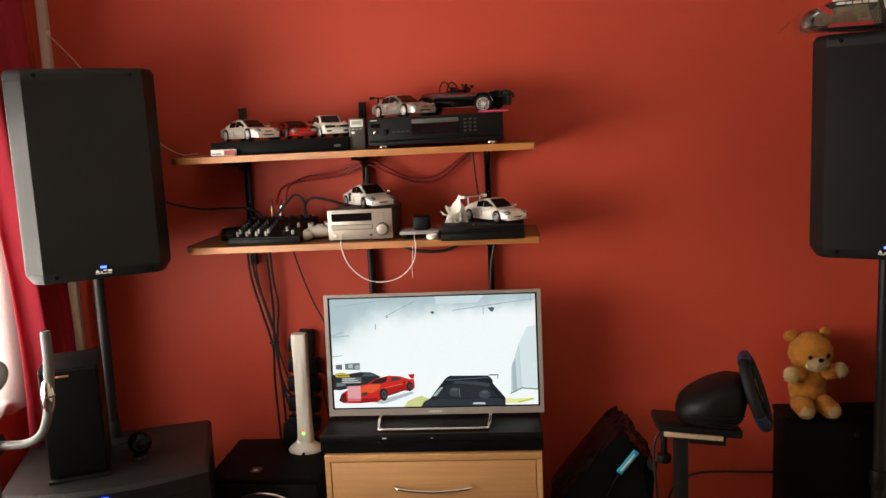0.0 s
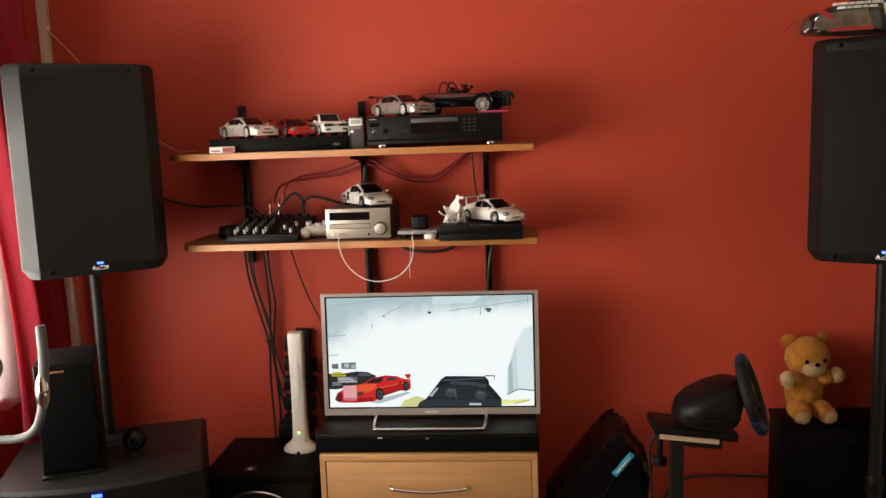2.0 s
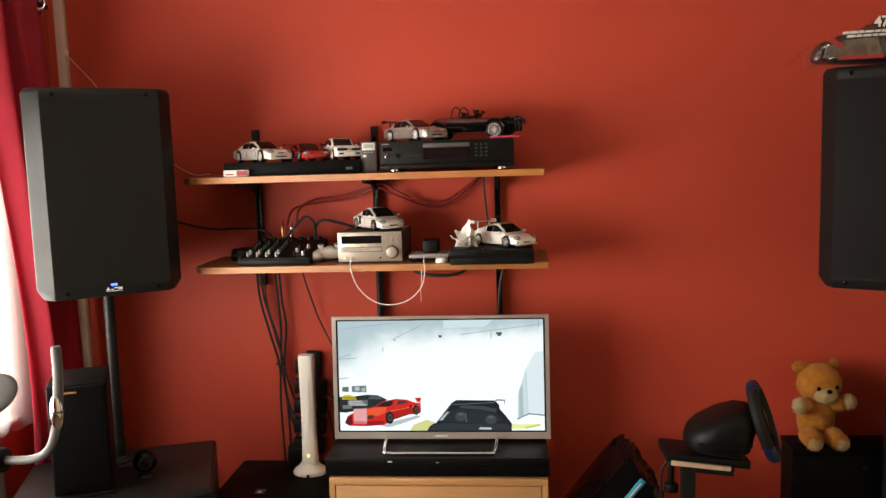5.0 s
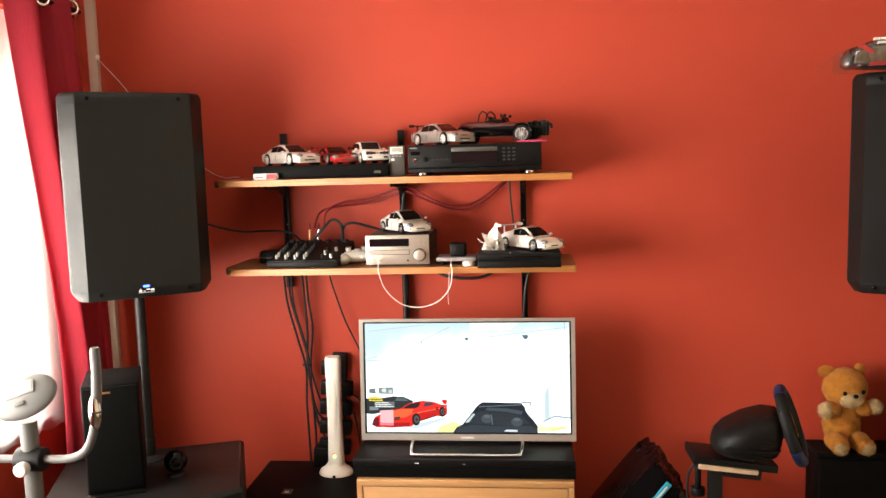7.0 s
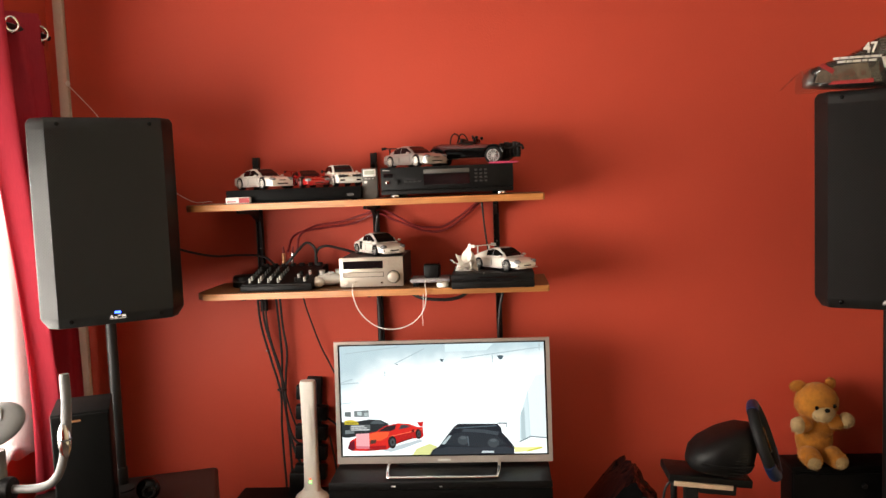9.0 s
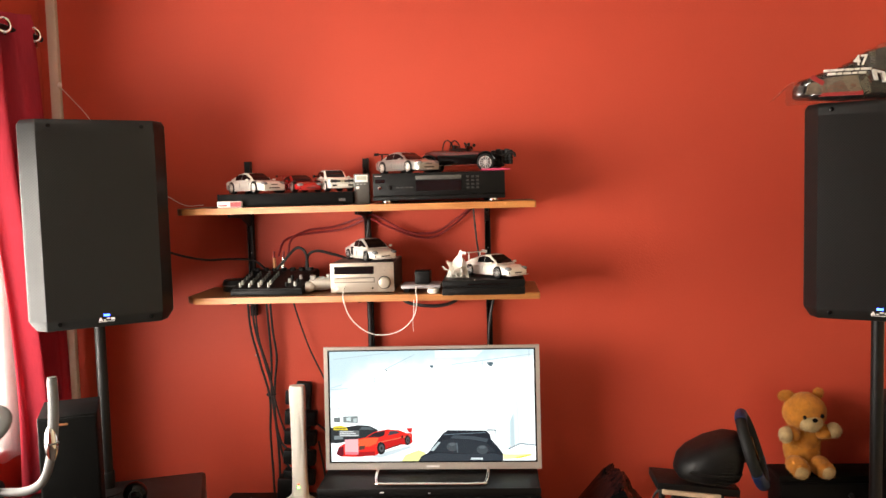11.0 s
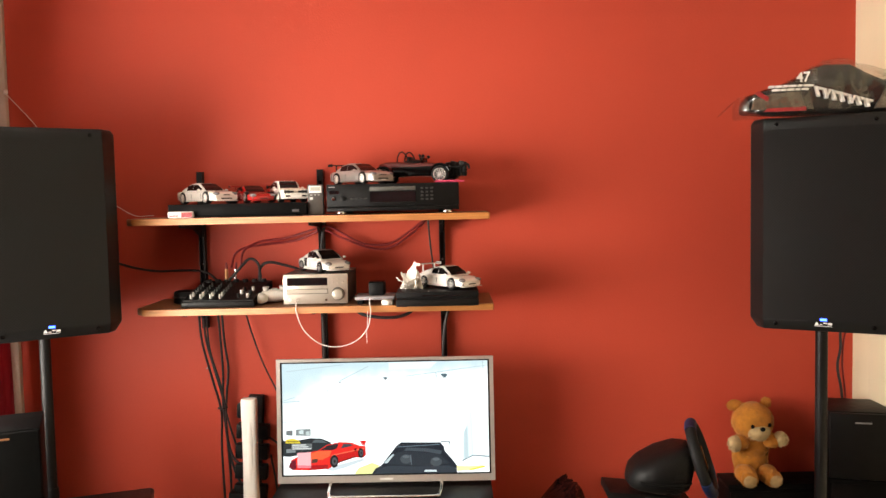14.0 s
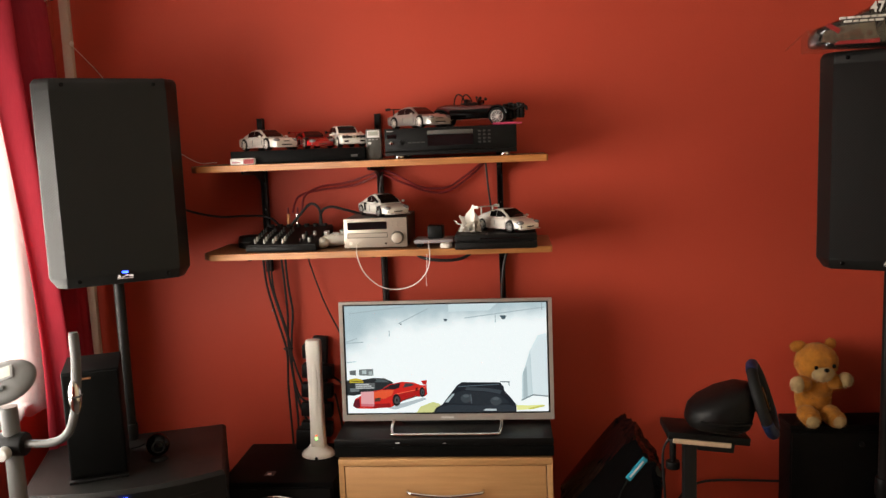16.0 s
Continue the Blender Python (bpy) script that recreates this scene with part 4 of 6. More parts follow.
part("body", loft(rings), MAROON_CAR, t, angle=50)
part("side_panel", box(-0.30 * L_, 0.28 * L_, -0.0445, 0.0445, 0.020, 0.050, 0.004), BLACK_GLOSS, t, "black lower side")
part("cockpit", ball((-0.06 * L_, 0, 0.062), (0.040, 0.034, 0.010)), BLACK_PLASTIC, t, "black open cockpit")
part("seat", box(-0.13 * L_, -0.09 * L_, -0.026, 0.026, 0.05, 0.080, 0.004), BLACK_PLASTIC, t)
part("chrome_strip", box(-0.28 * L_, 0.27 * L_, -0.0455, 0.0455, 0.0195, 0.0212), CHROME, t, "thin bright strip")
for x, y in ((-0.20, -0.014), (-0.14, 0.016)):
    part("roll_hoop", tube([((x - 0.05) * L_, y - 0.014, 0.060), ((x - 0.03) * L_, y - 0.012, 0.085), (x * L_, y, 0.095), ((x + 0.04) * L_, y + 0.012, 0.085), ((x + 0.07) * L_, y + 0.014, 0.060)], 0.0020), BLACK_STEEL, t, "black roll hoop")
part("steering_wheel", ring((0.03 * L_, -0.014, 0.076), 0.011, 0.0018, (1, 0, 0.4), 18, 6), BLACK_PLASTIC, t)
part("aero_screen", box(0.055 * L_, 0.065 * L_, -0.032, 0.032, 0.060, 0.076, 0.003), BLACK_GLOSS, t, "small dark windscreen")
for y in (-0.03, 0.03):
    part("mirror", ball((0.08 * L_, y * 1.2, 0.080), (0.005, 0.006, 0.005), 10, 8), BLACK_PLASTIC, t)
for k in range(5):
    lean_ = 0.003 * (k % 2)
    part("engine_cylinder", cyl((0.37 * L_ + 0.012 * k, -0.022, 0.020), (0.37 * L_ + 0.012 * k + lean_, -0.028, 0.060 + lean_), 0.0062, 0.0075, 12), BLACK_STEEL, t, "black engine cylinder")
    for j in range(4):
        part("cooling_fin", ring((0.37 * L_ + 0.012 * k, -0.024, 0.028 + j * 0.009), 0.0078, 0.0014, (0, 0, 1), 14, 5), BLACK_PLASTIC, t)
part("exhaust", tube([(0.36 * L_, -0.034, 0.050), (0.46 * L_, -0.040, 0.044), (0.60 * L_, -0.034, 0.052), (0.62 * L_, -0.03, 0.040)], 0.004), BLACK_STEEL, t)
part("crankcase", box(0.33 * L_, 0.46 * L_, -0.028, 0.028, 0.014, 0.040, 0.006), BLACK_STEEL, t)
for x, y, r in ((0.30, -0.062, R_ * 1.12), (0.30, 0.062, R_ * 1.12), (-0.40, -0.05, R_), (-0.40, 0.05, R_)):
    wheel(t, x * L_, y, r, 0.014, RIM_SILVER, 12, thin=0.035)
    part("mudguard", tube([(x * L_ + (r + 0.004) * math.cos(a), y, r + (r + 0.004) * math.sin(a)) for a in (0.3, 0.9, 1.5, 2.1, 2.7)], 0.0045, 6, 3), BLACK_GLOSS, t, "black cycle wing")
part("axle", cyl((0.30 * L_, -0.06, R_), (0.30 * L_, 0.06, R_), 0.003), BLACK_STEEL, t)
t = thing("marker_pen", (0.225, 2.712, CD), -3, "thin pink marker lying on the disc player", "pen")
part("barrel", cyl((-0.04, 0, 0.004), (0.034, 0, 0.004), 0.004, seg=12), PINK, t)
part("cap", cyl((0.034, 0, 0.004), (0.055, 0, 0.004), 0.0035, 0.002, 12), PINK, t)


# ---------------------------------------------------------------- television, sound base, chest of drawers
TVT = 3.9
t = thing("television", (0.0, 2.70, 0.680), 0, "silver-framed flat television switched on, showing cars in a bright garage", "television", lean=(-TVT, 0))
TW, TH = 0.365, 0.416
SX0, SX1, SZ0, SZ1 = -0.352, 0.352, 0.022, 0.406
b = box(-TW, TW, 0.0, 0.014, 0.0, SZ0)
for q in ((-TW, TW, SZ1, TH), (-TW, SX0, SZ0, SZ1), (SX1, TW, SZ0, SZ1)):
    join(b, box(q[0], q[1], 0.0, 0.014, q[2], q[3]))
part("bezel", b, SILVER_PLASTIC, t, "silver bezel")
part("back_cover", box(-TW + 0.004, TW - 0.004, 0.0145, 0.045, 0.004, TH - 0.004, 0.006), BLACK_PLASTIC, t)
part("inner_rim", box(SX0, SX1, 0.004, 0.012, SZ0, SZ1), BLACK_PLASTIC, t, "thin black inner rim")
part("name_plate", box(-0.022, 0.022, -0.001, 0.0, 0.007, 0.0135), LABEL_WHITE, t, "small bright printed bar")


def screen_shape(name, outline, col, depth, strength=1.0, label=""):
    """A flat patch of the picture; outline in shares of the screen's width and height."""
    x0, x1, z0, z1 = SX0 + 0.006, SX1 - 0.006, SZ0 + 0.005, SZ1 - 0.005
    b = bmesh.new()
    vs = [b.verts.new((x0 + (x1 - x0) * u, 0.0038 - depth * 0.00025, z0 + (z1 - z0) * v)) for u, v in outline]
    f = b.faces.new(vs)
    f.normal_update()
    if f.normal.y > 0:
        f.normal_flip()
    return part(name, b, emitter("screen_" + name, col, strength * SCREEN_GAIN), t, label)


def garage_picture():
    """White garage fading to a pale blue ceiling in the upper corners of the picture."""
    m = emitter("screen_garage", (0.93, 1.0, 1.0), SCREEN_GAIN)
    nt = m.node_tree
    em = nt.nodes["Principled BSDF"]
    tc = nt.nodes.new("ShaderNodeTexCoord")
    nz = nt.nodes.new("ShaderNodeTexNoise")
    nz.inputs["Scale"].default_value = 14.0
    nt.links.new(tc.outputs["Object"], nz.inputs["Vector"])
    shares = []
    for normal, offset, width in (((-0.548, 0, 0.836), 0.335, 0.13), ((-0.05, 0, 0.9987), 0.315, 0.09)):
        dot = nt.nodes.new("ShaderNodeVectorMath")
        dot.operation = "DOT_PRODUCT"
        dot.inputs[1].default_value = normal
        nt.links.new(tc.outputs["Object"], dot.inputs[0])
        add = nt.nodes.new("ShaderNodeMath")
        add.operation = "MULTIPLY_ADD"
        nt.links.new(nz.outputs["Fac"], add.inputs[0])
        add.inputs[1].default_value = 0.07
        nt.links.new(dot.outputs["Value"], add.inputs[2])
        mr = nt.nodes.new("ShaderNodeMapRange")
        mr.interpolation_type = "SMOOTHSTEP"
        mr.inputs["From Min"].default_value = offset + 0.025
        mr.inputs["From Max"].default_value = offset + 0.025 + width
        nt.links.new(add.outputs[0], mr.inputs["Value"])
        shares.append(mr.outputs["Result"])
    mx = nt.nodes.new("ShaderNodeMath")
    mx.operation = "MAXIMUM"
    nt.links.new(shares[0], mx.inputs[0])
    nt.links.new(shares[1], mx.inputs[1])
    mix = nt.nodes.new("ShaderNodeMixRGB")
    mix.inputs[1].default_value = (0.93, 1.0, 1.0, 1)
    mix.inputs[2].default_value = (0.43, 0.56, 0.60, 1)
    nt.links.new(mx.outputs[0], mix.inputs[0])
    nt.links.new(mix.outputs[0], em.inputs["Emission Color"])
    return m


SCREEN_GAIN = 1.12
screen_shape("screen", [(0, 0), (1, 0), (1, 1), (0, 1)], (0.93, 1.0, 1.0), 0, 1.0, "lit screen").data.materials[0] = garage_picture()
def screen_disc(name, u, v, ru, rv, col, depth, strength):
    screen_shape(name, [(u + ru * math.cos(a), v + rv * math.sin(a)) for a in [k * math.tau / 18 for k in range(18)]], col, depth, strength)


def screen_line(name, u0, v0, u1, v1, w, col, depth, strength=0.9):
    du, dv = (u1 - u0) * 16, (v1 - v0) * 9
    k = w / 2 / math.hypot(du, dv)
    a, b = dv * k, du * k * 16 / 9
    screen_shape(name, [(u0 - a, v0 + b), (u1 - a, v1 + b), (u1 + a, v1 - b), (u0 + a, v0 - b)], col, depth, strength)


PALE, HAZE = (0.26, 0.36, 0.39), (0.38, 0.50, 0.54)
screen_shape("ceiling_panel", [(0.52, 0.93), (0.72, 0.935), (0.76, 1.0), (0.52, 1.0)], (0.62, 0.76, 0.79), 1, 0.97)
for u0, v0, u1, v1 in ((0.0, 0.655, 0.09, 0.665), (0.0, 0.665, 0.06, 0.70), (0.27, 0.83, 0.42, 0.965), (0.02, 0.93, 0.30, 0.985), (0.60, 0.87, 0.99, 0.955), (0.0, 0.475, 0.05, 0.485)):
    screen_line("ceiling_seam", u0, v0, u1, v1, 0.004, HAZE, 2)
for u, v0, v1 in ((0.222, 0.715, 0.765), (0.75, 0.825, 0.895), (0.978, 0.93, 1.0)):
    screen_line("hanging_rod", u, v0, u, v1, 0.003, PALE, 2)
for u, v, k in ((0.504, 0.853, 0.8), (0.79, 0.868, 1.3), (0.282, 0.824, 0.4)):
    screen_shape("ceiling_lamp", [(u - 0.005 * k, v - 0.012 * k), (u + 0.004 * k, v - 0.014 * k), (u + 0.012 * k, v + 0.010 * k), (u + 0.004 * k, v + 0.016 * k), (u - 0.014 * k, v + 0.014 * k)], (0.09, 0.15, 0.18), 3, 0.7)
screen_shape("garage_wall", [(0.870, 0.105), (0.874, 0.33), (0.915, 0.56), (0.922, 0.155)], (0.62, 0.74, 0.77), 1, 0.95)
screen_shape("garage_wall", [(0.922, 0.155), (0.915, 0.56), (0.955, 0.70), (1, 0.72), (1, 0.14)], (0.74, 0.85, 0.88), 1, 0.95)
screen_shape("garage_door", [(0.878, 0.125), (0.880, 0.37), (0.897, 0.42), (0.900, 0.135)], (0.42, 0.53, 0.56), 2, 0.95)
for u0, v0, u1, v1 in ((0.868, 0.103, 0.925, 0.152), (0.925, 0.152, 1.0, 0.137)):
    screen_line("wall_foot", u0, v0, u1, v1, 0.006, (0.16, 0.22, 0.24), 3)
screen_line("wall_corner", 0.922, 0.155, 0.915, 0.56, 0.003, (0.55, 0.70, 0.73), 3)
# the far row on the left of the picture: racks, a yellow and a black car
for u0, u1, v0, v1, c in ((0.015, 0.047, 0.36, 0.40, 0.16), (0.062, 0.135, 0.355, 0.41, 0.22), (0.078, 0.10, 0.37, 0.40, 0.6), (0.112, 0.130, 0.36, 0.39, 0.5)):
    screen_shape("wall_rack", [(u0, v0), (u1, v0 - 0.005), (u1, v1 + 0.004), (u0, v1)], (c * 0.85, c, c), 3 if c < 0.3 else 4, 0.9)
screen_shape("parked_car", [(0.0, 0.17), (0.03, 0.165), (0.20, 0.22), (0.235, 0.285), (0.19, 0.325), (0.135, 0.33), (0.08, 0.315), (0.0, 0.31)], (0.022, 0.030, 0.034), 3, 0.7)
screen_shape("parked_car_window", [(0.14, 0.290), (0.155, 0.318), (0.19, 0.315), (0.215, 0.287)], (0.10, 0.13, 0.14), 4, 0.7)
screen_shape("parked_car_shine", [(0.015, 0.200), (0.06, 0.205), (0.06, 0.235), (0.015, 0.235)], (0.22, 0.26, 0.27), 4, 0.7)
screen_shape("yellow_car", [(0.013, 0.287), (0.085, 0.285), (0.075, 0.315), (0.045, 0.330), (0.013, 0.320)], (0.70, 0.56, 0.04), 4, 0.8)
screen_line("yellow_car_sill", 0.02, 0.302, 0.075, 0.300, 0.005, (0.12, 0.10, 0.02), 5)
screen_shape("floor_shade", [(0.20, 0.045), (0.275, 0.09), (0.385, 0.14), (0.40, 0.125), (0.30, 0.06), (0.24, 0.03)], (0.48, 0.55, 0.58), 1, 0.95)
# red sports car
RED_C = (0.72, 0.020, 0.014)
screen_shape("red_car", [(0.024, 0.07), (0.038, 0.135), (0.10, 0.197), (0.168, 0.217), (0.215, 0.268), (0.278, 0.291), (0.333, 0.283), (0.372, 0.256), (0.400, 0.254), (0.402, 0.173), (0.388, 0.150), (0.344, 0.150), (0.272, 0.105), (0.217, 0.052), (0.123, 0.041), (0.046, 0.045)], RED_C, 4, 0.85)
screen_shape("red_car_side", [(0.222, 0.06), (0.232, 0.15), (0.30, 0.205), (0.40, 0.235), (0.402, 0.173), (0.388, 0.150), (0.344, 0.150), (0.272, 0.105)], (0.52, 0.010, 0.010), 5, 0.8)
screen_shape("red_car_hood", [(0.12, 0.135), (0.11, 0.185), (0.168, 0.212), (0.235, 0.215), (0.225, 0.165), (0.19, 0.135)], (0.90, 0.11, 0.035), 5, 0.85)
screen_shape("red_car_windscreen", [(0.178, 0.220), (0.217, 0.262), (0.270, 0.281), (0.262, 0.236), (0.240, 0.221)], (0.030, 0.018, 0.024), 6, 0.6)
screen_shape("red_car_window", [(0.281, 0.235), (0.293, 0.276), (0.325, 0.274), (0.340, 0.258), (0.315, 0.246)], (0.06, 0.07, 0.09), 6, 0.6)
screen_shape("red_car_vent", [(0.345, 0.205), (0.357, 0.210), (0.357, 0.235), (0.345, 0.232)], (0.12, 0.004, 0.006), 6, 0.6)
screen_shape("red_car_wing", [(0.372, 0.298), (0.384, 0.262), (0.398, 0.258), (0.404, 0.302)], (0.62, 0.012, 0.010), 5, 0.8)
screen_shape("red_car_bumper", [(0.024, 0.07), (0.036, 0.125), (0.060, 0.140), (0.062, 0.060), (0.046, 0.045)], (0.16, 0.008, 0.020), 5, 0.7)
screen_shape("red_car_bumper", [(0.125, 0.045), (0.125, 0.085), (0.215, 0.090), (0.217, 0.055)], (0.42, 0.008, 0.012), 5, 0.7)
screen_shape("red_car_lamp", [(0.136, 0.105), (0.165, 0.112), (0.168, 0.145), (0.140, 0.140)], (0.10, 0.045, 0.030), 6, 0.7)
screen_line("red_car_sill", 0.272, 0.112, 0.350, 0.158, 0.007, (0.16, 0.006, 0.006), 6)
screen_line("red_car_crease", 0.235, 0.172, 0.395, 0.232, 0.004, (0.95, 0.16, 0.08), 6)
for u, v, ru, rv in ((0.247, 0.120, 0.021, 0.058), (0.377, 0.190, 0.014, 0.047)):
    screen_disc("red_car_tyre", u, v, ru, rv, (0.012, 0.012, 0.014), 7, 0.6)
    screen_disc("red_car_rim", u + 0.002, v, ru * 0.62, rv * 0.62, (0.10, 0.10, 0.11), 8, 0.6)
    screen_disc("red_car_hub", u + 0.002, v, ru * 0.25, rv * 0.25, (0.02, 0.02, 0.02), 9, 0.6)
screen_shape("pink_panel", [(0.068, 0.065), (0.134, 0.062), (0.134, 0.205), (0.068, 0.200)], (0.88, 0.42, 0.44), 7, 0.85)
screen_shape("pink_panel_shade", [(0.068, 0.065), (0.134, 0.062), (0.134, 0.085), (0.068, 0.090)], (0.72, 0.20, 0.24), 8, 0.85)
screen_shape("caption_panel", [(0.040, 0.225), (0.140, 0.228), (0.140, 0.282), (0.040, 0.282)], (0.16, 0.18, 0.18), 6, 0.7)
for k in range(3):
    screen_shape("caption_line", [(0.045, 0.233 + k * 0.017), (0.135 - 0.012 * k, 0.233 + k * 0.017), (0.135 - 0.012 * k, 0.241 + k * 0.017), (0.045, 0.241 + k * 0.017)], (0.75, 0.78, 0.78), 7, 0.8, "pale printed bar")
# dark car in front, seen from the tail
screen_shape("dark_car", [(0.430, 0.0), (0.445, 0.045), (0.476, 0.075), (0.51, 0.154), (0.552, 0.250), (0.574, 0.278), (0.763, 0.272), (0.782, 0.235), (0.785, 0.195), (0.818, 0.124), (0.842, 0.065), (0.842, 0.0)], (0.012, 0.019, 0.028), 4, 0.7)
screen_shape("dark_car_roof", [(0.588, 0.205), (0.600, 0.232), (0.70, 0.222), (0.772, 0.198), (0.765, 0.165), (0.69, 0.192)], (0.055, 0.075, 0.092), 5, 0.7)
screen_shape("dark_car_cabin", [(0.505, 0.085), (0.548, 0.185), (0.585, 0.200), (0.69, 0.185), (0.762, 0.160), (0.808, 0.085), (0.70, 0.062)], (0.022, 0.032, 0.042), 5, 0.7)
screen_shape("dark_car_hood", [(0.44, 0.0), (0.46, 0.050), (0.52, 0.072), (0.66, 0.060), (0.80, 0.066), (0.838, 0.045), (0.838, 0.0)], (0.030, 0.042, 0.055), 5, 0.7)
screen_shape("dark_car_pillar", [(0.488, 0.095), (0.505, 0.092), (0.540, 0.172), (0.528, 0.172)], (0.55, 0.66, 0.69), 6, 0.7)
screen_line("dark_car_edge", 0.556, 0.238, 0.76, 0.255, 0.004, (0.10, 0.14, 0.17), 6)
screen_line("dark_car_edge", 0.622, 0.075, 0.618, 0.165, 0.004, (0.10, 0.13, 0.15), 7)
for u, v in ((0.596, 0.128), (0.742, 0.100)):
    screen_disc("car_seat", u, v, 0.028, 0.042, (0.060, 0.078, 0.090), 6, 0.7)
    screen_disc("car_seat_top", u, v + 0.022, 0.016, 0.014, (0.11, 0.135, 0.15), 7, 0.7)
screen_line("dark_car_wing", 0.765, 0.277, 0.812, 0.275, 0.006, (0.10, 0.13, 0.15), 5)
screen_line("dark_car_wing", 0.809, 0.277, 0.809, 0.238, 0.004, (0.16, 0.20, 0.22), 5)
screen_shape("car_glint", [(0.680, 0.012), (0.745, 0.010), (0.742, 0.028), (0.690, 0.030)], (0.62, 0.70, 0.72), 7, 0.8)
screen_shape("yellow_floor", [(0.345, 0.0), (0.365, 0.055), (0.43, 0.10), (0.468, 0.075), (0.435, 0.0)], (0.66, 0.68, 0.28), 2, 0.95)
screen_shape("yellow_floor", [(0.845, 0.012), (0.842, 0.06), (0.90, 0.055), (0.975, 0.062), (0.93, 0.022)], (0.84, 0.86, 0.34), 2, 0.95)
screen_line("yellow_strip", 0.905, 0.022, 0.98, 0.052, 0.008, (0.62, 0.62, 0.06), 3)
part("stand_rail", tube([(-0.185, 0.02, 0.004), (-0.185, -0.045, -0.004), (-0.178, -0.105, -0.0125), (-0.160, -0.120, -0.0145), (0.0, -0.122, -0.0145), (0.160, -0.120, -0.0145), (0.178, -0.105, -0.0125), (0.185, -0.045, -0.004), (0.185, 0.02, 0.004)], 0.0055, 10), CHROME, t, "bent silver stand rail")
part("stand_foot", box(-0.16, 0.16, 0.015, 0.14, -0.016, -0.006, 0.002), BLACK_PLASTIC, t)

t = thing("sound_base", (-0.007, 2.556, 0.600), 0, "wide flat black sound base under the television", "sound base")
part("case", box(-0.359, 0.359, 0.004, 0.36, 0.006, 0.068, 0.004), BLACK_PLASTIC, t)
part("front_mesh", box(-0.361, 0.361, 0.0, 0.008, 0.006, 0.042, 0.003), BLACK_CLOTH, t)
part("front_lip", box(-0.361, 0.361, -0.001, 0.008, 0.045, 0.068, 0.003), BLACK_PLASTIC, t, "black front lip")
part("name_plate", box(-0.156, -0.142, -0.002, 0.0, 0.053, 0.057), LABEL_WHITE, t, "tiny bright printed bar")
part("standby_light", box(0.0, 0.009, -0.0015, 0.0, 0.052, 0.054), LABEL_WHITE, t)
for x in (-0.32, 0.32):
    for y in (0.04, 0.28):
        part("foot", cyl((x, y, 0), (x, y, 0.008), 0.015), RUBBER, t)

t = thing("chest_of_drawers", (-0.004, 2.55, 0), 0, "beech veneer chest of drawers with bow handles under the television", "chest of drawers")
CW = 0.352
part("top", box(-CW, CW, 0.0, 0.42, 0.578, 0.600, 0.002), BEECH, t)
for s in (-1, 1):
    part("side_panel", box(s * CW - (0.018 if s > 0 else 0), s * CW + (0 if s > 0 else 0.018), 0.001, 0.42, 0.0, 0.578, 0.001, 1), BEECH, t)
part("back_panel", box(-CW + 0.018, CW - 0.018, 0.405, 0.415, 0.03, 0.578), CARDBOARD, t)
part("plinth", box(-CW + 0.018, CW - 0.018, 0.03, 0.045, 0.0, 0.04), BEECH, t)
part("bottom_board", box(-CW + 0.018, CW - 0.018, 0.03, 0.40, 0.04, 0.05), BEECH, t)
for k in range(3):
    z0 = 0.045 + k * 0.178
    d = part("drawer_front", box(-CW + 0.021, CW - 0.021, 0.002, 0.020, z0, z0 + 0.174, 0.0015), BEECH, t)
    zc = z0 + 0.088
    hd = part("handle", tube([(-0.125, 0.001, zc + 0.004), (-0.122, -0.012, zc + 0.003), (-0.10, -0.020, zc), (0.0, -0.028, zc - 0.005), (0.10, -0.020, zc), (0.122, -0.012, zc + 0.003), (0.125, 0.001, zc + 0.004)], 0.0055, 10), CHROME, d, "bowed satin metal handle")
    part("drawer_box", box(-CW + 0.03, CW - 0.03, 0.020, 0.39, z0 + 0.01, z0 + 0.15), CARDBOARD, d)

# ---------------------------------------------------------------- subwoofers and what stands on them
t = thing("subwoofer", (-0.590, 2.615, 0), 0, "black cube subwoofer with chrome-ringed cone beside the chest", "subwoofer")
part("cabinet", box(-0.198, 0.198, 0.0, 0.37, 0.02, 0.495, 0.006), BLACK_SATIN, t)
part("baffle", box(-0.190, 0.190, -0.010, 0.0, 0.03, 0.478, 0.008), BLACK_PLASTIC, t)
part("cone_ring", ring((0.0, -0.011, 0.275), 0.172, 0.007, (0, 1, 0), 48, 10), CHROME, t, "chrome ring round the cone")
rows = []
for r, y in ((0.166, -0.010), (0.155, -0.018), (0.143, -0.010), (0.10, 0.0 + 0.012), (0.05, 0.03), (0.001, 0.02)):
    rows.append([(r * math.cos(k * math.tau / 40), min(y, -0.0105) if r > 0.14 else -0.0105, 0.275 + r * math.sin(k * math.tau / 40)) for k in range(40)])
part("cone", loft(rows, caps=False), RUBBER, t)
part("maker_plate", box(-0.060, -0.026, 0.055, 0.095, 0.4952, 0.4965), DARK_GREY, t, "small grey maker's plate")
part("plate_mark", box(-0.050, -0.036, 0.062, 0.076, 0.4966, 0.4975), LABEL_WHITE, t, "pale printed mark")
for x in (-0.17, 0.17):
    for y in (0.03, 0.34):
        part("foot", cyl((x, y, 0), (x, y, 0.022), 0.02), RUBBER, t)

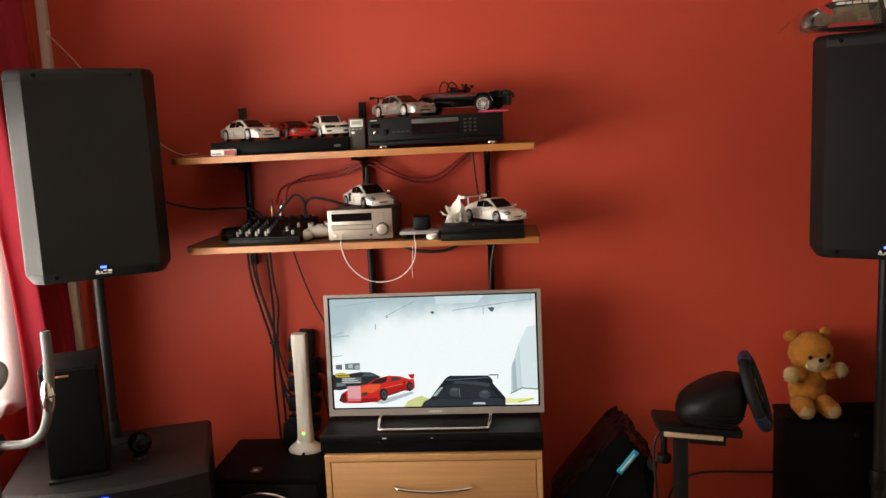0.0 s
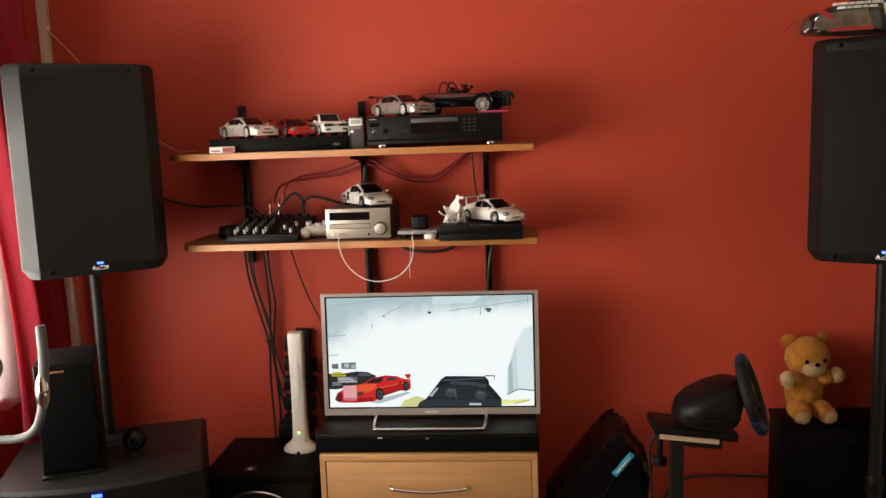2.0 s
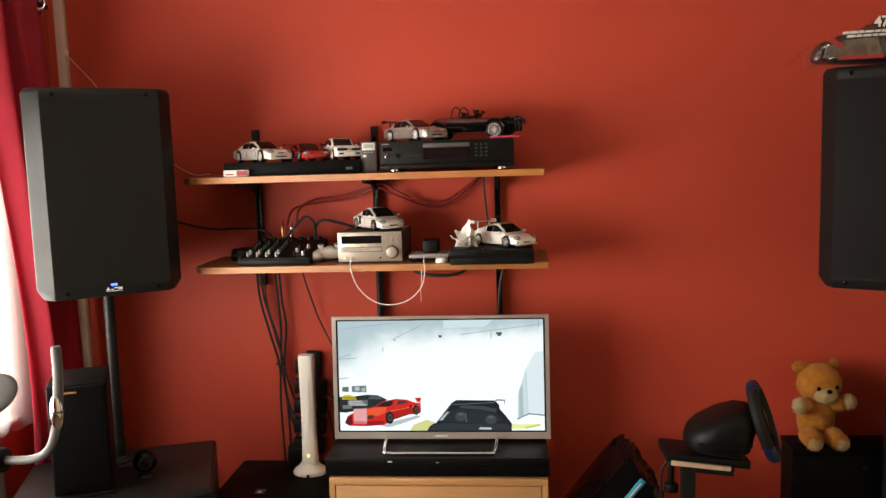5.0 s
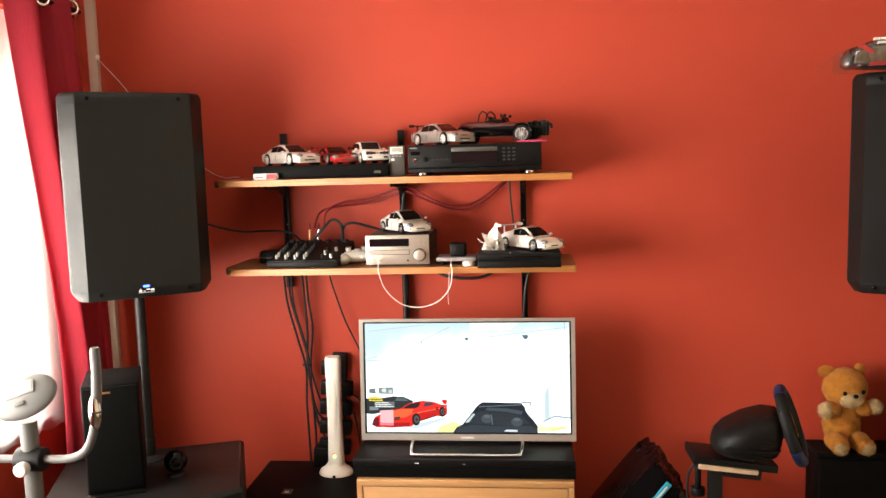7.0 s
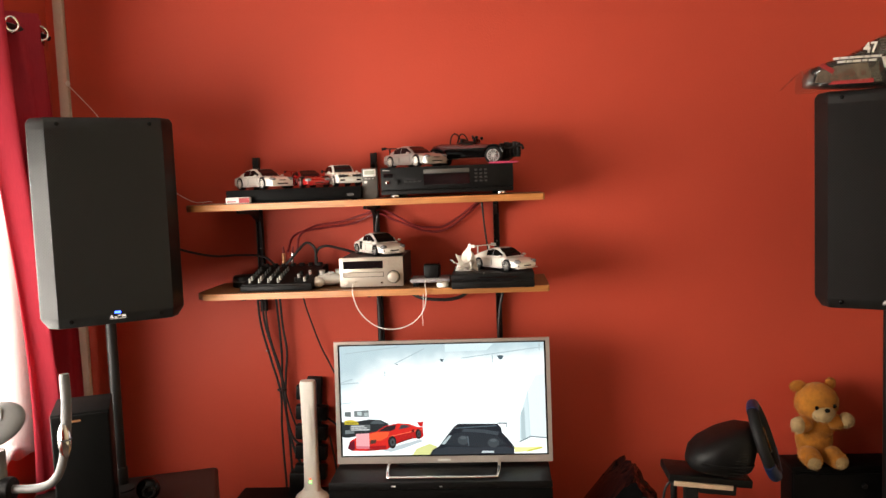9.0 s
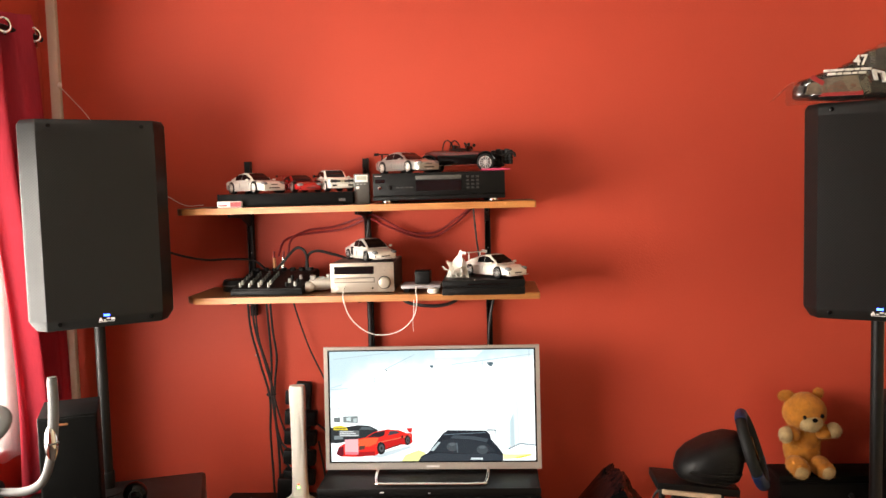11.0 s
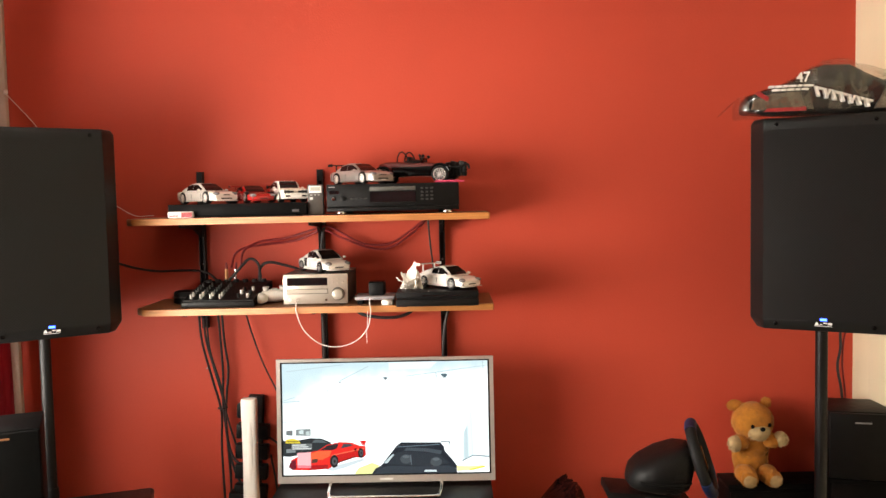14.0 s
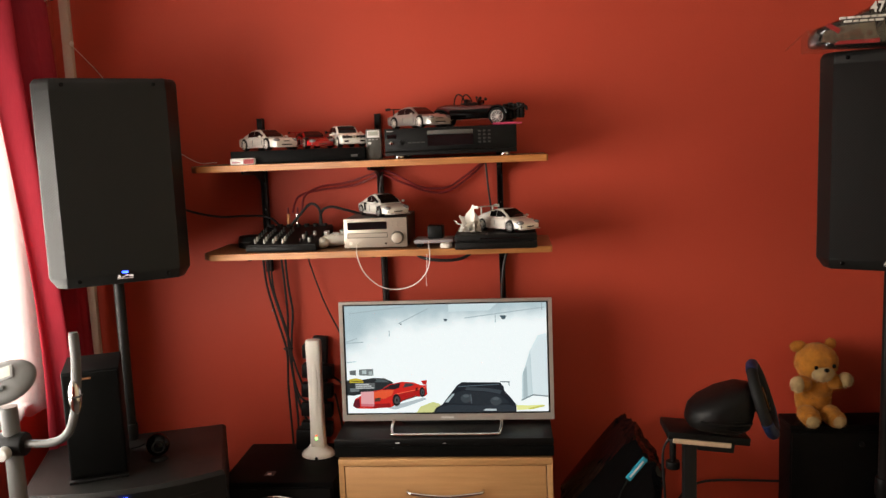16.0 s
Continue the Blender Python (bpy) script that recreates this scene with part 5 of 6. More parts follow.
t = thing("pa_subwoofer", (-0.912, 2.178, 0), 19, "big black bow-fronted stage subwoofer with a lit plate", "subwoofer")
AW, AD, AH = 0.29, 0.51, 0.66
def bowed(z, inset=0.0):
    pts = [(-AW + inset, 0.06 + inset), *[(x * AW, 0.06 - 0.06 * (1 - x * x) + inset) for x in (-0.85, -0.6, -0.3, 0, 0.3, 0.6, 0.85)], (AW - inset, 0.06 + inset), (AW - inset, AD - inset), (-AW + inset, AD - inset)]
    return [(x, y, z) for x, y in pts]
b = loft([bowed(0.03), bowed(AH - 0.012), bowed(AH, 0.010)])
part("cabinet", b, BLACK_VINYL, t, angle=30)
gr = loft([[(x * AW * 0.97, 0.06 - 0.06 * (1 - x * x) - 0.004, z) for x in (-1, -0.75, -0.5, -0.25, 0, 0.25, 0.5, 0.75, 1)] for z in (0.06, AH - 0.050)], caps=False, closed=False)
bmesh.ops.solidify(gr, geom=gr.faces[:], thickness=0.002)
part("grille", gr, GRILLE, t, "black perforated steel grille")
badge(t, -0.01, -0.006, AH - 0.045, 0.012)
part("power_light", box(-0.012, 0.016, -0.008, -0.004, AH - 0.029, AH - 0.020, 0.001), LED_BLUE, t, "lit blue light")
part("pole_mount", cyl((-0.02, 0.40, AH), (-0.02, 0.40, AH + 0.004), 0.05), BLACK_STEEL, t)
for x in (-0.24, 0.24):
    for y in (0.10, 0.46):
        part("foot", cyl((x, y, 0), (x, y, 0.032), 0.025), RUBBER, t)

t = thing("bookshelf_speaker", (-1.018, 2.255, 0.66), 24, "black cloth-fronted bookshelf speaker standing on the subwoofer", "bookshelf speaker", "bookshelf speakers")
part("cabinet", box(-0.080, 0.080, 0.012, 0.22, 0.006, 0.338, 0.004), BLACK_SATIN, t)
part("cloth_grille", box(-0.077, 0.077, 0.0, 0.013, 0.020, 0.333, 0.005), BLACK_CLOTH, t, "black cloth grille")
part("base_trim", box(-0.083, 0.083, -0.006, 0.225, 0.0, 0.009, 0.002), BLACK_PLASTIC, t, "black base trim")
part("name_plate", box(-0.036, 0.002, -0.002, 0.0, 0.314, 0.320, 0.001, 1), LABEL_COPPER, t, "small copper maker's plate")

# unidentified glossy black thing; ball, foot and ring are made up for it
t = thing("black_ball", (-0.905, 2.42, 0.66), 25, "small glossy black object of unclear kind on the subwoofer, shaped as a ball", "desk speaker")
part("base", cyl((0, 0, 0), (0, 0, 0.012), 0.030, 0.024, 24, 0.003), BLACK_PLASTIC, t)
part("shell", ball((0, 0, 0.048), (0.036, 0.035, 0.036), 24, 16), BLACK_GLOSS, t)
part("front_ring", ring((0, -0.031, 0.050), 0.017, 0.003, (0, 1, 0)), BLACK_PLASTIC, t)

# white slim tower with a round foot on the cube subwoofer
t = thing("white_tower", (-0.500, 2.865, 0.496), 0, "slim white wireless tower on a round foot with green light", "router", lean=(0, 1.0))
rows = []
for z, w, d, y in ((0.03, 0.029, 0.026, 0), (0.10, 0.027, 0.022, 0), (0.20, 0.026, 0.020, 0), (0.32, 0.027, 0.020, 0), (0.425, 0.029, 0.022, 0), (0.436, 0.026, 0.018, 0)):
    rows.append([(w * math.copysign(abs(math.cos(a)) ** 0.6, math.cos(a)) - 0.012 * (z - 0.2), d * math.copysign(abs(math.sin(a)) ** 0.6, math.sin(a)) + y, z) for a in [k * math.tau / 28 for k in range(28)]])
part("tower", loft(rows), WHITE_PLASTIC, t)
part("hollow", ball((0.002, -0.019, 0.25), (0.011, 0.004, 0.12)), WHITE_PLASTIC, t, "long shallow hollow")
rows = []
for r, z in ((0.062, 0.0), (0.062, 0.006), (0.055, 0.016), (0.040, 0.026), (0.030, 0.040)):
    rows.append([(r * math.cos(k * math.tau / 36), r * 0.85 * math.sin(k * math.tau / 36), z) for k in range(36)])
part("foot", loft(rows), WHITE_PLASTIC, t)
part("cable_notch", cyl((0.004, -0.054, 0.004), (0.004, -0.044, 0.004), 0.006, seg=12), BLACK_PLASTIC, t)
part("green_light", box(-0.004, 0.005, -0.0262, -0.022, 0.066, 0.074, 0.001), LED_GREEN, t, "lit green light")
part("red_light", box(-0.003, 0.004, -0.0262, -0.022, 0.079, 0.083), LED_RED, t, "small red light")

t = thing("power_strip", (-0.562, 2.97, -0.03), 0, "black power strip hung upright, full of black plugs", "power strip", lean=(0, 4))
part("housing", box(-0.028, 0.028, 0.0, 0.028, 0.52, 0.95, 0.005), BLACK_PLASTIC, t)
for k in range(5):
    z = 0.90 - k * 0.075
    for s in ((-1, 1) if k else (-1,)):
        pl = part("plug", box(s * 0.034 - 0.025, s * 0.034 + 0.025, -0.040, 0.0, z - 0.028, z + 0.026, 0.006), BLACK_PLASTIC, t)
part("adapter", box(-0.075, -0.005, -0.055, 0.0, 0.52, 0.60, 0.006), BLACK_PLASTIC, t)

# cables down the wall
def drop(pts, r=0.0045, lab="black cable hanging down the red wall"):
    return cable("hanging_cable", pts, r, CABLE_BLACK, lab)
drop([(-0.672, 2.955, 1.25), (-0.668, 2.96, 1.13), (-0.635, 2.965, 0.99), (-0.612, 2.97, 0.88), (-0.606, 2.97, 0.76), (-0.585, 2.965, 0.65), (-0.555, 2.96, 0.585)])
drop([(-0.690, 2.955, 1.25), (-0.683, 2.962, 1.12), (-0.652, 2.968, 0.98), (-0.625, 2.97, 0.86), (-0.628, 2.97, 0.72), (-0.622, 2.97, 0.50)])
drop([(-0.606, 2.955, 1.25), (-0.602, 2.962, 1.12), (-0.592, 2.965, 1.02), (-0.602, 2.965, 0.92), (-0.607, 2.965, 0.80), (-0.588, 2.96, 0.70), (-0.55, 2.955, 0.66)])
drop([(-0.621, 2.955, 1.25), (-0.615, 2.965, 1.10), (-0.612, 2.965, 1.0), (-0.616, 2.965, 0.88), (-0.600, 2.965, 0.70), (-0.596, 2.965, 0.50)])
drop([(-0.660, 2.95, 1.25), (-0.655, 2.955, 1.10), (-0.618, 2.96, 0.95), (-0.600, 2.96, 0.84), (-0.57, 2.955, 0.74), (-0.54, 2.955, 0.70)], 0.0035)
drop([(-0.525, 2.955, 1.26), (-0.51, 2.965, 1.18), (-0.47, 2.97, 1.05), (-0.43, 2.97, 0.96), (-0.38, 2.96, 0.86), (-0.34, 2.95, 0.80)], 0.003)
drop([(-0.47, 2.955, 0.78), (-0.42, 2.96, 0.74), (-0.385, 2.96, 0.68), (-0.37, 2.95, 0.60)], 0.0035)
drop([(-0.445, 2.955, 0.70), (-0.43, 2.96, 0.60), (-0.42, 2.96, 0.50)], 0.004)
tie = part("cable_tie", ring((-0.618, 2.967, 0.875), 0.016, 0.003, (0, 0, 1)), CABLE_BLACK, None)
tagged(tie, "black tie holding the hanging cables together", "cable tie")
drop([(-0.238, 2.955, 1.25), (-0.236, 2.955, 1.10), (-0.240, 2.955, 0.95), (-0.25, 2.955, 0.80)], 0.006)
drop([(-0.222, 2.955, 1.55), (-0.235, 2.955, 1.45), (-0.228, 2.955, 1.33)], 0.006, "black cable bundle beside the shelf upright")
drop([(0.225, 2.955, 1.25), (0.205, 2.955, 1.17), (0.195, 2.955, 1.05), (0.19, 2.955, 0.80)], 0.005)
drop([(0.150, 2.965, 1.56), (0.158, 2.97, 1.45), (0.170, 2.96, 1.36), (0.18, 2.95, 1.33)], 0.0035)
drop([(-0.14, 2.955, 1.256), (-0.10, 2.95, 1.216), (-0.04, 2.94, 1.203), (0.03, 2.94, 1.202), (0.08, 2.95, 1.218), (0.11, 2.955, 1.256)], 0.006, "black cable sagging under the lower shelf")

# ---------------------------------------------------------------- exercise bike by the window
t = thing("exercise_bike", (-1.015, 1.86, 0), 0, "grey exercise bike with a console and curved handlebars", "exercise bike")
part("post", tube([(0.02, -0.04, 0.02), (0.012, -0.02, 0.45), (0.0, 0.0, 0.82), (-0.004, 0.004, 1.02)], 0.021, 14), BIKE_GREY, t)
part("base_foot", cyl((-0.22, -0.05, 0.03), (0.24, -0.05, 0.03), 0.03, bevel=0.005), GREY_PLASTIC, t)
part("flywheel_cover", ball((0.012, -0.03, 0.42), (0.05, 0.13, 0.24)), DARK_GREY, t, "dark flywheel cover")
b = tube([(-0.05, 0.0, 0.925), (0.03, 0.0, 0.925), (0.105, -0.005, 0.930), (0.150, -0.008, 0.955), (0.172, -0.006, 1.010), (0.180, 0.0, 1.075), (0.184, 0.0, 1.14), (0.184, 0.0, 1.205)], 0.0105, 12)
hb = part("handlebar", b, BIKE_GREY, t, "bent grey handlebar")
part("grip", tube([(0.180, 0.0, 1.085), (0.184, 0.0, 1.14), (0.184, 0.0, 1.20)], 0.0120, 14), BIKE_GREY, hb, "soft grey foam grip")
part("pulse_sensor", ball((0.176, -0.006, 1.045), (0.0150, 0.0150, 0.045)), CHROME, hb, "shiny oval pulse sensor")
part("sensor_gap", ring((0.177, -0.006, 1.048), 0.0145, 0.002, (0, 0, 1)), DARK_GREY, hb)
part("handlebar", tube([(0.0, 0.0, 0.925), (-0.08, 0.0, 0.925), (-0.155, -0.005, 0.930), (-0.20, -0.008, 0.955), (-0.222, -0.006, 1.010), (-0.23, 0.0, 1.075), (-0.234, 0.0, 1.20)], 0.0105, 12), BIKE_GREY, t, "bent grey handlebar")
part("clamp", cyl((-0.035, 0, 0.925), (0.035, 0, 0.925), 0.030, bevel=0.005), BLACK_PLASTIC, t, "dark clamp")
part("clamp_knob", cyl((0.0, -0.03, 0.915), (0.0, -0.055, 0.915), 0.017, bevel=0.004), LIGHT_GREY, t)
cm = pose(0, -0.01, 1.085, -38, -16, 12)
b = ball((0, 0, 0), (0.082, 0.022, 0.058), 28, 16)
bmesh.ops.transform(b, matrix=cm, verts=b.verts)
co = part("console", b, BIKE_GREY, t, "oval grey console")
b = box(-0.036, 0.036, -0.0245, -0.019, -0.006, 0.030, 0.003, m=cm)
part("console_frame", b, GREY_PLASTIC, co)
part("console_display", box(-0.030, 0.030, -0.0258, -0.022, -0.001, 0.025, m=cm), LCD, co, "pale display")
part("console_button", box(-0.012, 0.012, -0.0255, -0.020, -0.032, -0.020, 0.002, m=cm), DARK_GREY, co)

# ---------------------------------------------------------------- right side: bag, steering wheel, bear, cabinet
t = thing("black_bag", (0.545, 2.60, 0), 0, "slumped shiny black bag with a cyan label on the floor", "bag")
b = bmesh.new()
rows = []
prof = [(-0.16, 0.0), (-0.175, 0.20), (-0.155, 0.45), (-0.045, 0.58), (0.05, 0.69), (0.085, 0.705), (0.13, 0.64), (0.185, 0.55), (0.18, 0.50), (0.14, 0.30), (0.12, 0.0)]
fine_prof = []
for (x0, z0), (x1, z1) in zip(prof, prof[1:] + prof[:1]):
    for k in range(14):
        fine_prof.append((x0 + (x1 - x0) * k / 14, z0 + (z1 - z0) * k / 14))
for j in range(31):
    f = j / 30
    s = 0.88 + 0.12 * math.sin(math.pi * f)
    row = []
    for x, z in fine_prof:
        n = noise.noise((x * 11 + 3, f * 3, z * 11)) * 0.016 + noise.noise((x * 30, f * 8 + 5, z * 30)) * 0.006
        n -= max(0.0, 0.16 - abs(noise.noise((x * 14 + z * 9, f * 5 + 2, z * 12 - x * 6)))) * 0.07
        n -= max(0.0, 0.14 - abs(noise.noise((x * 31 + 9, f * 12, z * 27)))) * 0.035
        row.append((0.03 + (x - 0.03) * s + n, f * 0.24 + n * 0.7 + (0.045 * (0.7 - z) if j == 0 else 0), max(0.0, 0.93 * z * (0.97 + 0.03 * s) + (n if z > 0.02 else 0))))
    rows.append(row)
part("sack", loft(rows), BAG_FILM, t, angle=35)
bagm = Matrix.Translation((0.078, 0.0, 0.545)) @ Matrix.Rotation(radians(-51), 4, "Y")
part("label_strip", box(-0.046, 0.046, -0.008, 0.004, -0.010, 0.010, 0.002, m=bagm), BLUE_TAPE, t, "cyan printed label strip")
part("label_bar", box(-0.036, 0.034, -0.0095, -0.007, -0.003, 0.003, m=bagm), LABEL_WHITE, t, "pale printed bar")
part("seam", tube([(0.060, -0.004, 0.525), (0.02, -0.004, 0.45), (-0.01, 0.0, 0.36)], 0.0025), BLACK_PLASTIC, t)

t = thing("wheel_stand", (0.763, 2.46, 0), 0, "black stand holding a gaming steering wheel on a tilted board", "wheel stand")
part("post", box(-0.019, 0.019, -0.015, 0.025, 0.02, 0.68, 0.003), BLACK_STEEL, t)
part("base", box(-0.20, 0.22, -0.03, 0.04, 0.0, 0.03, 0.004), BLACK_STEEL, t)
pm = Matrix.Translation((0.045, 0, 0.707)) @ Matrix.Rotation(radians(6), 4, "Y")
part("board", box(-0.115, 0.130, -0.03, 0.11, -0.012, 0.012, 0.003, m=pm), BLACK_PLASTIC, t)
part("board_edge", box(-0.100, 0.072, -0.038, -0.029, -0.020, -0.007, m=pm), CARDBOARD, t, "raw pale board edge")
part("under_plate", box(-0.02, 0.09, -0.015, 0.06, -0.045, -0.013, 0.004, m=pm), BLACK_STEEL, t)
part("clamp_screw", cyl((-0.045, 0.03, 0.60), (-0.045, 0.03, 0.70), 0.010, bevel=0.002), BLACK_PLASTIC, t)
part("clamp_knob", cyl((-0.045, 0.03, 0.59), (-0.045, 0.03, 0.615), 0.022, bevel=0.004), BLACK_PLASTIC, t)

t = thing("steering_wheel", (0.83, 2.46, 0.715), 0, "black gaming steering wheel with blue grips clamped on the stand", "steering wheel", lean=(0, 9))
rows = []
for u, w, zt, zb in ((-0.085, 0.03, 0.055, 0.03), (-0.075, 0.06, 0.085, 0.018), (-0.05, 0.085, 0.11, 0.013), (0.0, 0.10, 0.145, 0.012), (0.05, 0.10, 0.168, 0.014), (0.085, 0.085, 0.170, 0.03), (0.095, 0.06, 0.160, 0.06)):
    rows.append([(u, w * math.copysign(abs(math.cos(a)) ** 0.7, math.cos(a)), (zt + zb) / 2 + (zt - zb) / 2 * math.copysign(abs(math.sin(a)) ** 0.7, math.sin(a))) for a in [k * math.tau / 28 for k in range(28)]])
part("motor_housing", loft(rows), BLACK_PLASTIC, t, angle=50)
part("housing_trim", tube([(-0.065, -0.085, 0.055), (0.0, -0.104, 0.060), (0.06, -0.100, 0.068), (0.085, -0.085, 0.072)], 0.003), BLACK_PLASTIC, t)
for k in range(8):
    z = 0.034 + 0.0095 * k
    part("vent_rib", tube([(0.012 + 0.003 * k, -0.0985, z), (0.035, -0.1000, z + 0.001), (0.058, -0.0975, z + 0.002)], 0.0022, 6, 3), BLACK_PLASTIC, t)
part("shaft", cyl((0.085, 0, 0.115), (0.130, 0, 0.125), 0.035), BLACK_PLASTIC, t)
wn_ = Vector((0.97, -0.34, 0.52)).normalized()
wc = Vector((0.132, 0, 0.128))
rim_ = part("rim", ring(wc, 0.104, 0.0165, wn_, 48, 12), RUBBER, t, "black rubber rim")
q = wn_.to_track_quat("Z", "Y").to_matrix()
low = q.inverted() @ Vector((0, 0, -1))
low_turn = math.degrees(math.atan2(low.y, low.x))
for a0, a1 in ((low_turn - 62, low_turn - 10), (low_turn + 10, low_turn + 62), (low_turn + 165, low_turn + 205)):
    b = tube([wc + q @ Vector((0.106 * math.cos(radians(a0 + (a1 - a0) * k / 6)), 0.106 * math.sin(radians(a0 + (a1 - a0) * k / 6)), 0)) for k in range(7)], 0.0176, 12, 3)
    part("grip", b, BLUE_RUBBER, rim_, "dark blue grip")
for a in (90, 210, 330):
    m = Matrix.Translation(wc) @ q.to_4x4() @ Matrix.Rotation(radians(a), 4, "Z")
    part("spoke", box(0.02, 0.106, -0.017, 0.017, -0.006, 0.004, 0.002, m=m), BLACK_STEEL, t)
part("hub", cyl(wc - wn_ * 0.012, wc + wn_ * 0.010, 0.038, bevel=0.004), BLACK_GLOSS, t)
part("gear_paddle", box(0.085, 0.091, -0.02, -0.008, 0.16, 0.215, 0.002), BLACK_PLASTIC, t)
cable("wheel_cable", [(0.73, 2.50, 0.70), (0.695, 2.52, 0.64), (0.70, 2.53, 0.50), (0.72, 2.55, 0.30), (0.74, 2.58, 0.02)], 0.004, CABLE_BLACK, "black cable hanging from the steering wheel")
cable("floor_cable", [(0.78, 2.93, 0.02), (0.815, 2.97, 0.20), (0.84, 2.975, 0.275), (0.90, 2.98, 0.325), (1.0, 2.982, 0.338), (1.22, 2.982, 0.332)], 0.0045, CABLE_BLACK, "black cable along the red wall")

t = thing("black_cabinet", (1.443, 2.862, 0), 0, "slim low black cabinet against the red wall under the bear", "cabinet")
part("carcass", box(-0.240, 0.240, 0.010, 0.130, 0.0, 0.572, 0.003), BLACK_SATIN, t)
part("top", box(-0.244, 0.244, 0.0, 0.132, 0.572, 0.590, 0.003), BLACK_SATIN, t)
for z0 in (0.03, 0.30):
    d = part("flap_door", box(-0.236, 0.236, 0.0, 0.009, z0, z0 + 0.262, 0.002), BLACK_SATIN, t)
    part("handle", cyl((0.0, -0.010, z0 + 0.22), (0.0, 0.0, z0 + 0.22), 0.009), BLACK_STEEL, d)
t = thing("speaker_pedestal", (1.572, 2.668, 0), -14, "black box pedestal carrying a bookshelf speaker", "pedestal")
part("column", box(-0.09, 0.09, 0.02, 0.145, 0.03, 0.650, 0.003), BLACK_SATIN, t)
part("top_plate", box(-0.10, 0.10, 0.005, 0.20, 0.650, 0.665, 0.002), BLACK_SATIN, t)
part("base_plate", box(-0.10, 0.10, 0.0, 0.150, 0.0, 0.03, 0.003), BLACK_SATIN, t)
t = thing("bookshelf_speaker", (1.572, 2.668, 0.665), -14, "black wooden bookshelf speaker standing on a black pedestal", "bookshelf speaker", "bookshelf speakers")
part("cabinet", box(-0.102, 0.102, 0.012, 0.20, 0.0, 0.229, 0.003), BLACK_PLASTIC, t)
part("cloth_grille", box(-0.098, 0.098, 0.0, 0.013, 0.004, 0.225, 0.004), BLACK_PLASTIC, t, "black cloth grille")
part("name_plate", box(-0.022, 0.028, -0.0015, 0.0, 0.192, 0.197), GREY_PLASTIC, t, "small grey maker's bar")


def teddy():
    """One plain plush shape."""
    b = bmesh.new()
    lumps = [((0, 0.0, 0.085), (0.068, 0.055, 0.085), 0), ((0, -0.010, 0.125), (0.064, 0.050, 0.06), 0), ((0, -0.012, 0.222), (0.080, 0.068, 0.072), 0), ((0.003, -0.062, 0.194), (0.042, 0.030, 0.032), 1),
             ((-0.066, 0.0, 0.279), (0.031, 0.011, 0.021), 0), ((0.056, 0.0, 0.289), (0.020, 0.011, 0.020), 0), ((-0.058, -0.035, 0.148), (0.034, 0.040, 0.028), 0), ((0.060, -0.035, 0.155), (0.036, 0.040, 0.028), 0),
             ((-0.086, -0.055, 0.150), (0.026, 0.026, 0.029), 1), ((0.094, -0.055, 0.166), (0.027, 0.026, 0.027), 1), ((-0.040, -0.055, 0.036), (0.038, 0.060, 0.034), 0), ((0.044, -0.055, 0.036), (0.038, 0.060, 0.034), 0),
             ((-0.043, -0.098, 0.030), (0.033, 0.020, 0.029), 0), ((0.049, -0.098, 0.031), (0.033, 0.020, 0.030), 0), ((-0.045, -0.108, 0.027), (0.025, 0.014, 0.022), 1), ((0.052, -0.108, 0.028), (0.025, 0.014, 0.023), 1)]
    rnd = random.Random(11)
    hairs = []
    for c, r, mi in lumps:
        o = ball(c, r, 20, 14)
        for v in o.verts:
            v.co += Vector((noise.noise(v.co * 40), noise.noise(v.co * 40 + Vector((7, 0, 0))), noise.noise(v.co * 40 + Vector((0, 9, 0))))) * 0.003
        join(b, o, None, mi)
        for _ in range(1100 if r[0] > 0.05 else 420):
            d = Vector((rnd.gauss(0, 1), rnd.gauss(0, 1), rnd.gauss(0, 1))).normalized()
            p = Vector(c) + Vector((d.x * r[0], d.y * r[1], d.z * r[2])) * 0.99
            hairs.append((p, d, mi))
    for p, d, mi in hairs:
        side = d.cross(Vector((rnd.gauss(0, 1), rnd.gauss(0, 1), rnd.gauss(0, 1)))).normalized() * 0.0011
        tip = p + d * rnd.uniform(0.003, 0.007) + side * rnd.uniform(-3, 3) + Vector((0, 0, -0.002))
        f = b.faces.new([b.verts.new(max_floor(p - side)), b.verts.new(max_floor(p + side)), b.verts.new(max_floor(tip))])
        f.material_index = mi
    for c, r in (((-0.028, -0.078, 0.218), (0.0075, 0.005, 0.008)), ((0.040, -0.074, 0.222), (0.0075, 0.005, 0.008)), ((0.004, -0.094, 0.212), (0.010, 0.007, 0.008))):
        join(b, ball(c, r, 12, 8), None, 2)
    ob = part("plush_bear", b, None, None, angle=180, mats=[FUR, FUR_PALE, BLACK_GLOSS])
    ob.matrix_world = pose(1.295, 2.925, 0.5905, 0, 1.5, 4) @ Matrix.Diagonal((0.93, 0.93, 0.965, 1))
    return tagged(ob, "golden plush bear with pale paws sitting on the slim black cabinet", "plush toy")


def max_floor(v):
    return Vector((v.x, v.y, max(v.z, 0.0)))


teddy()

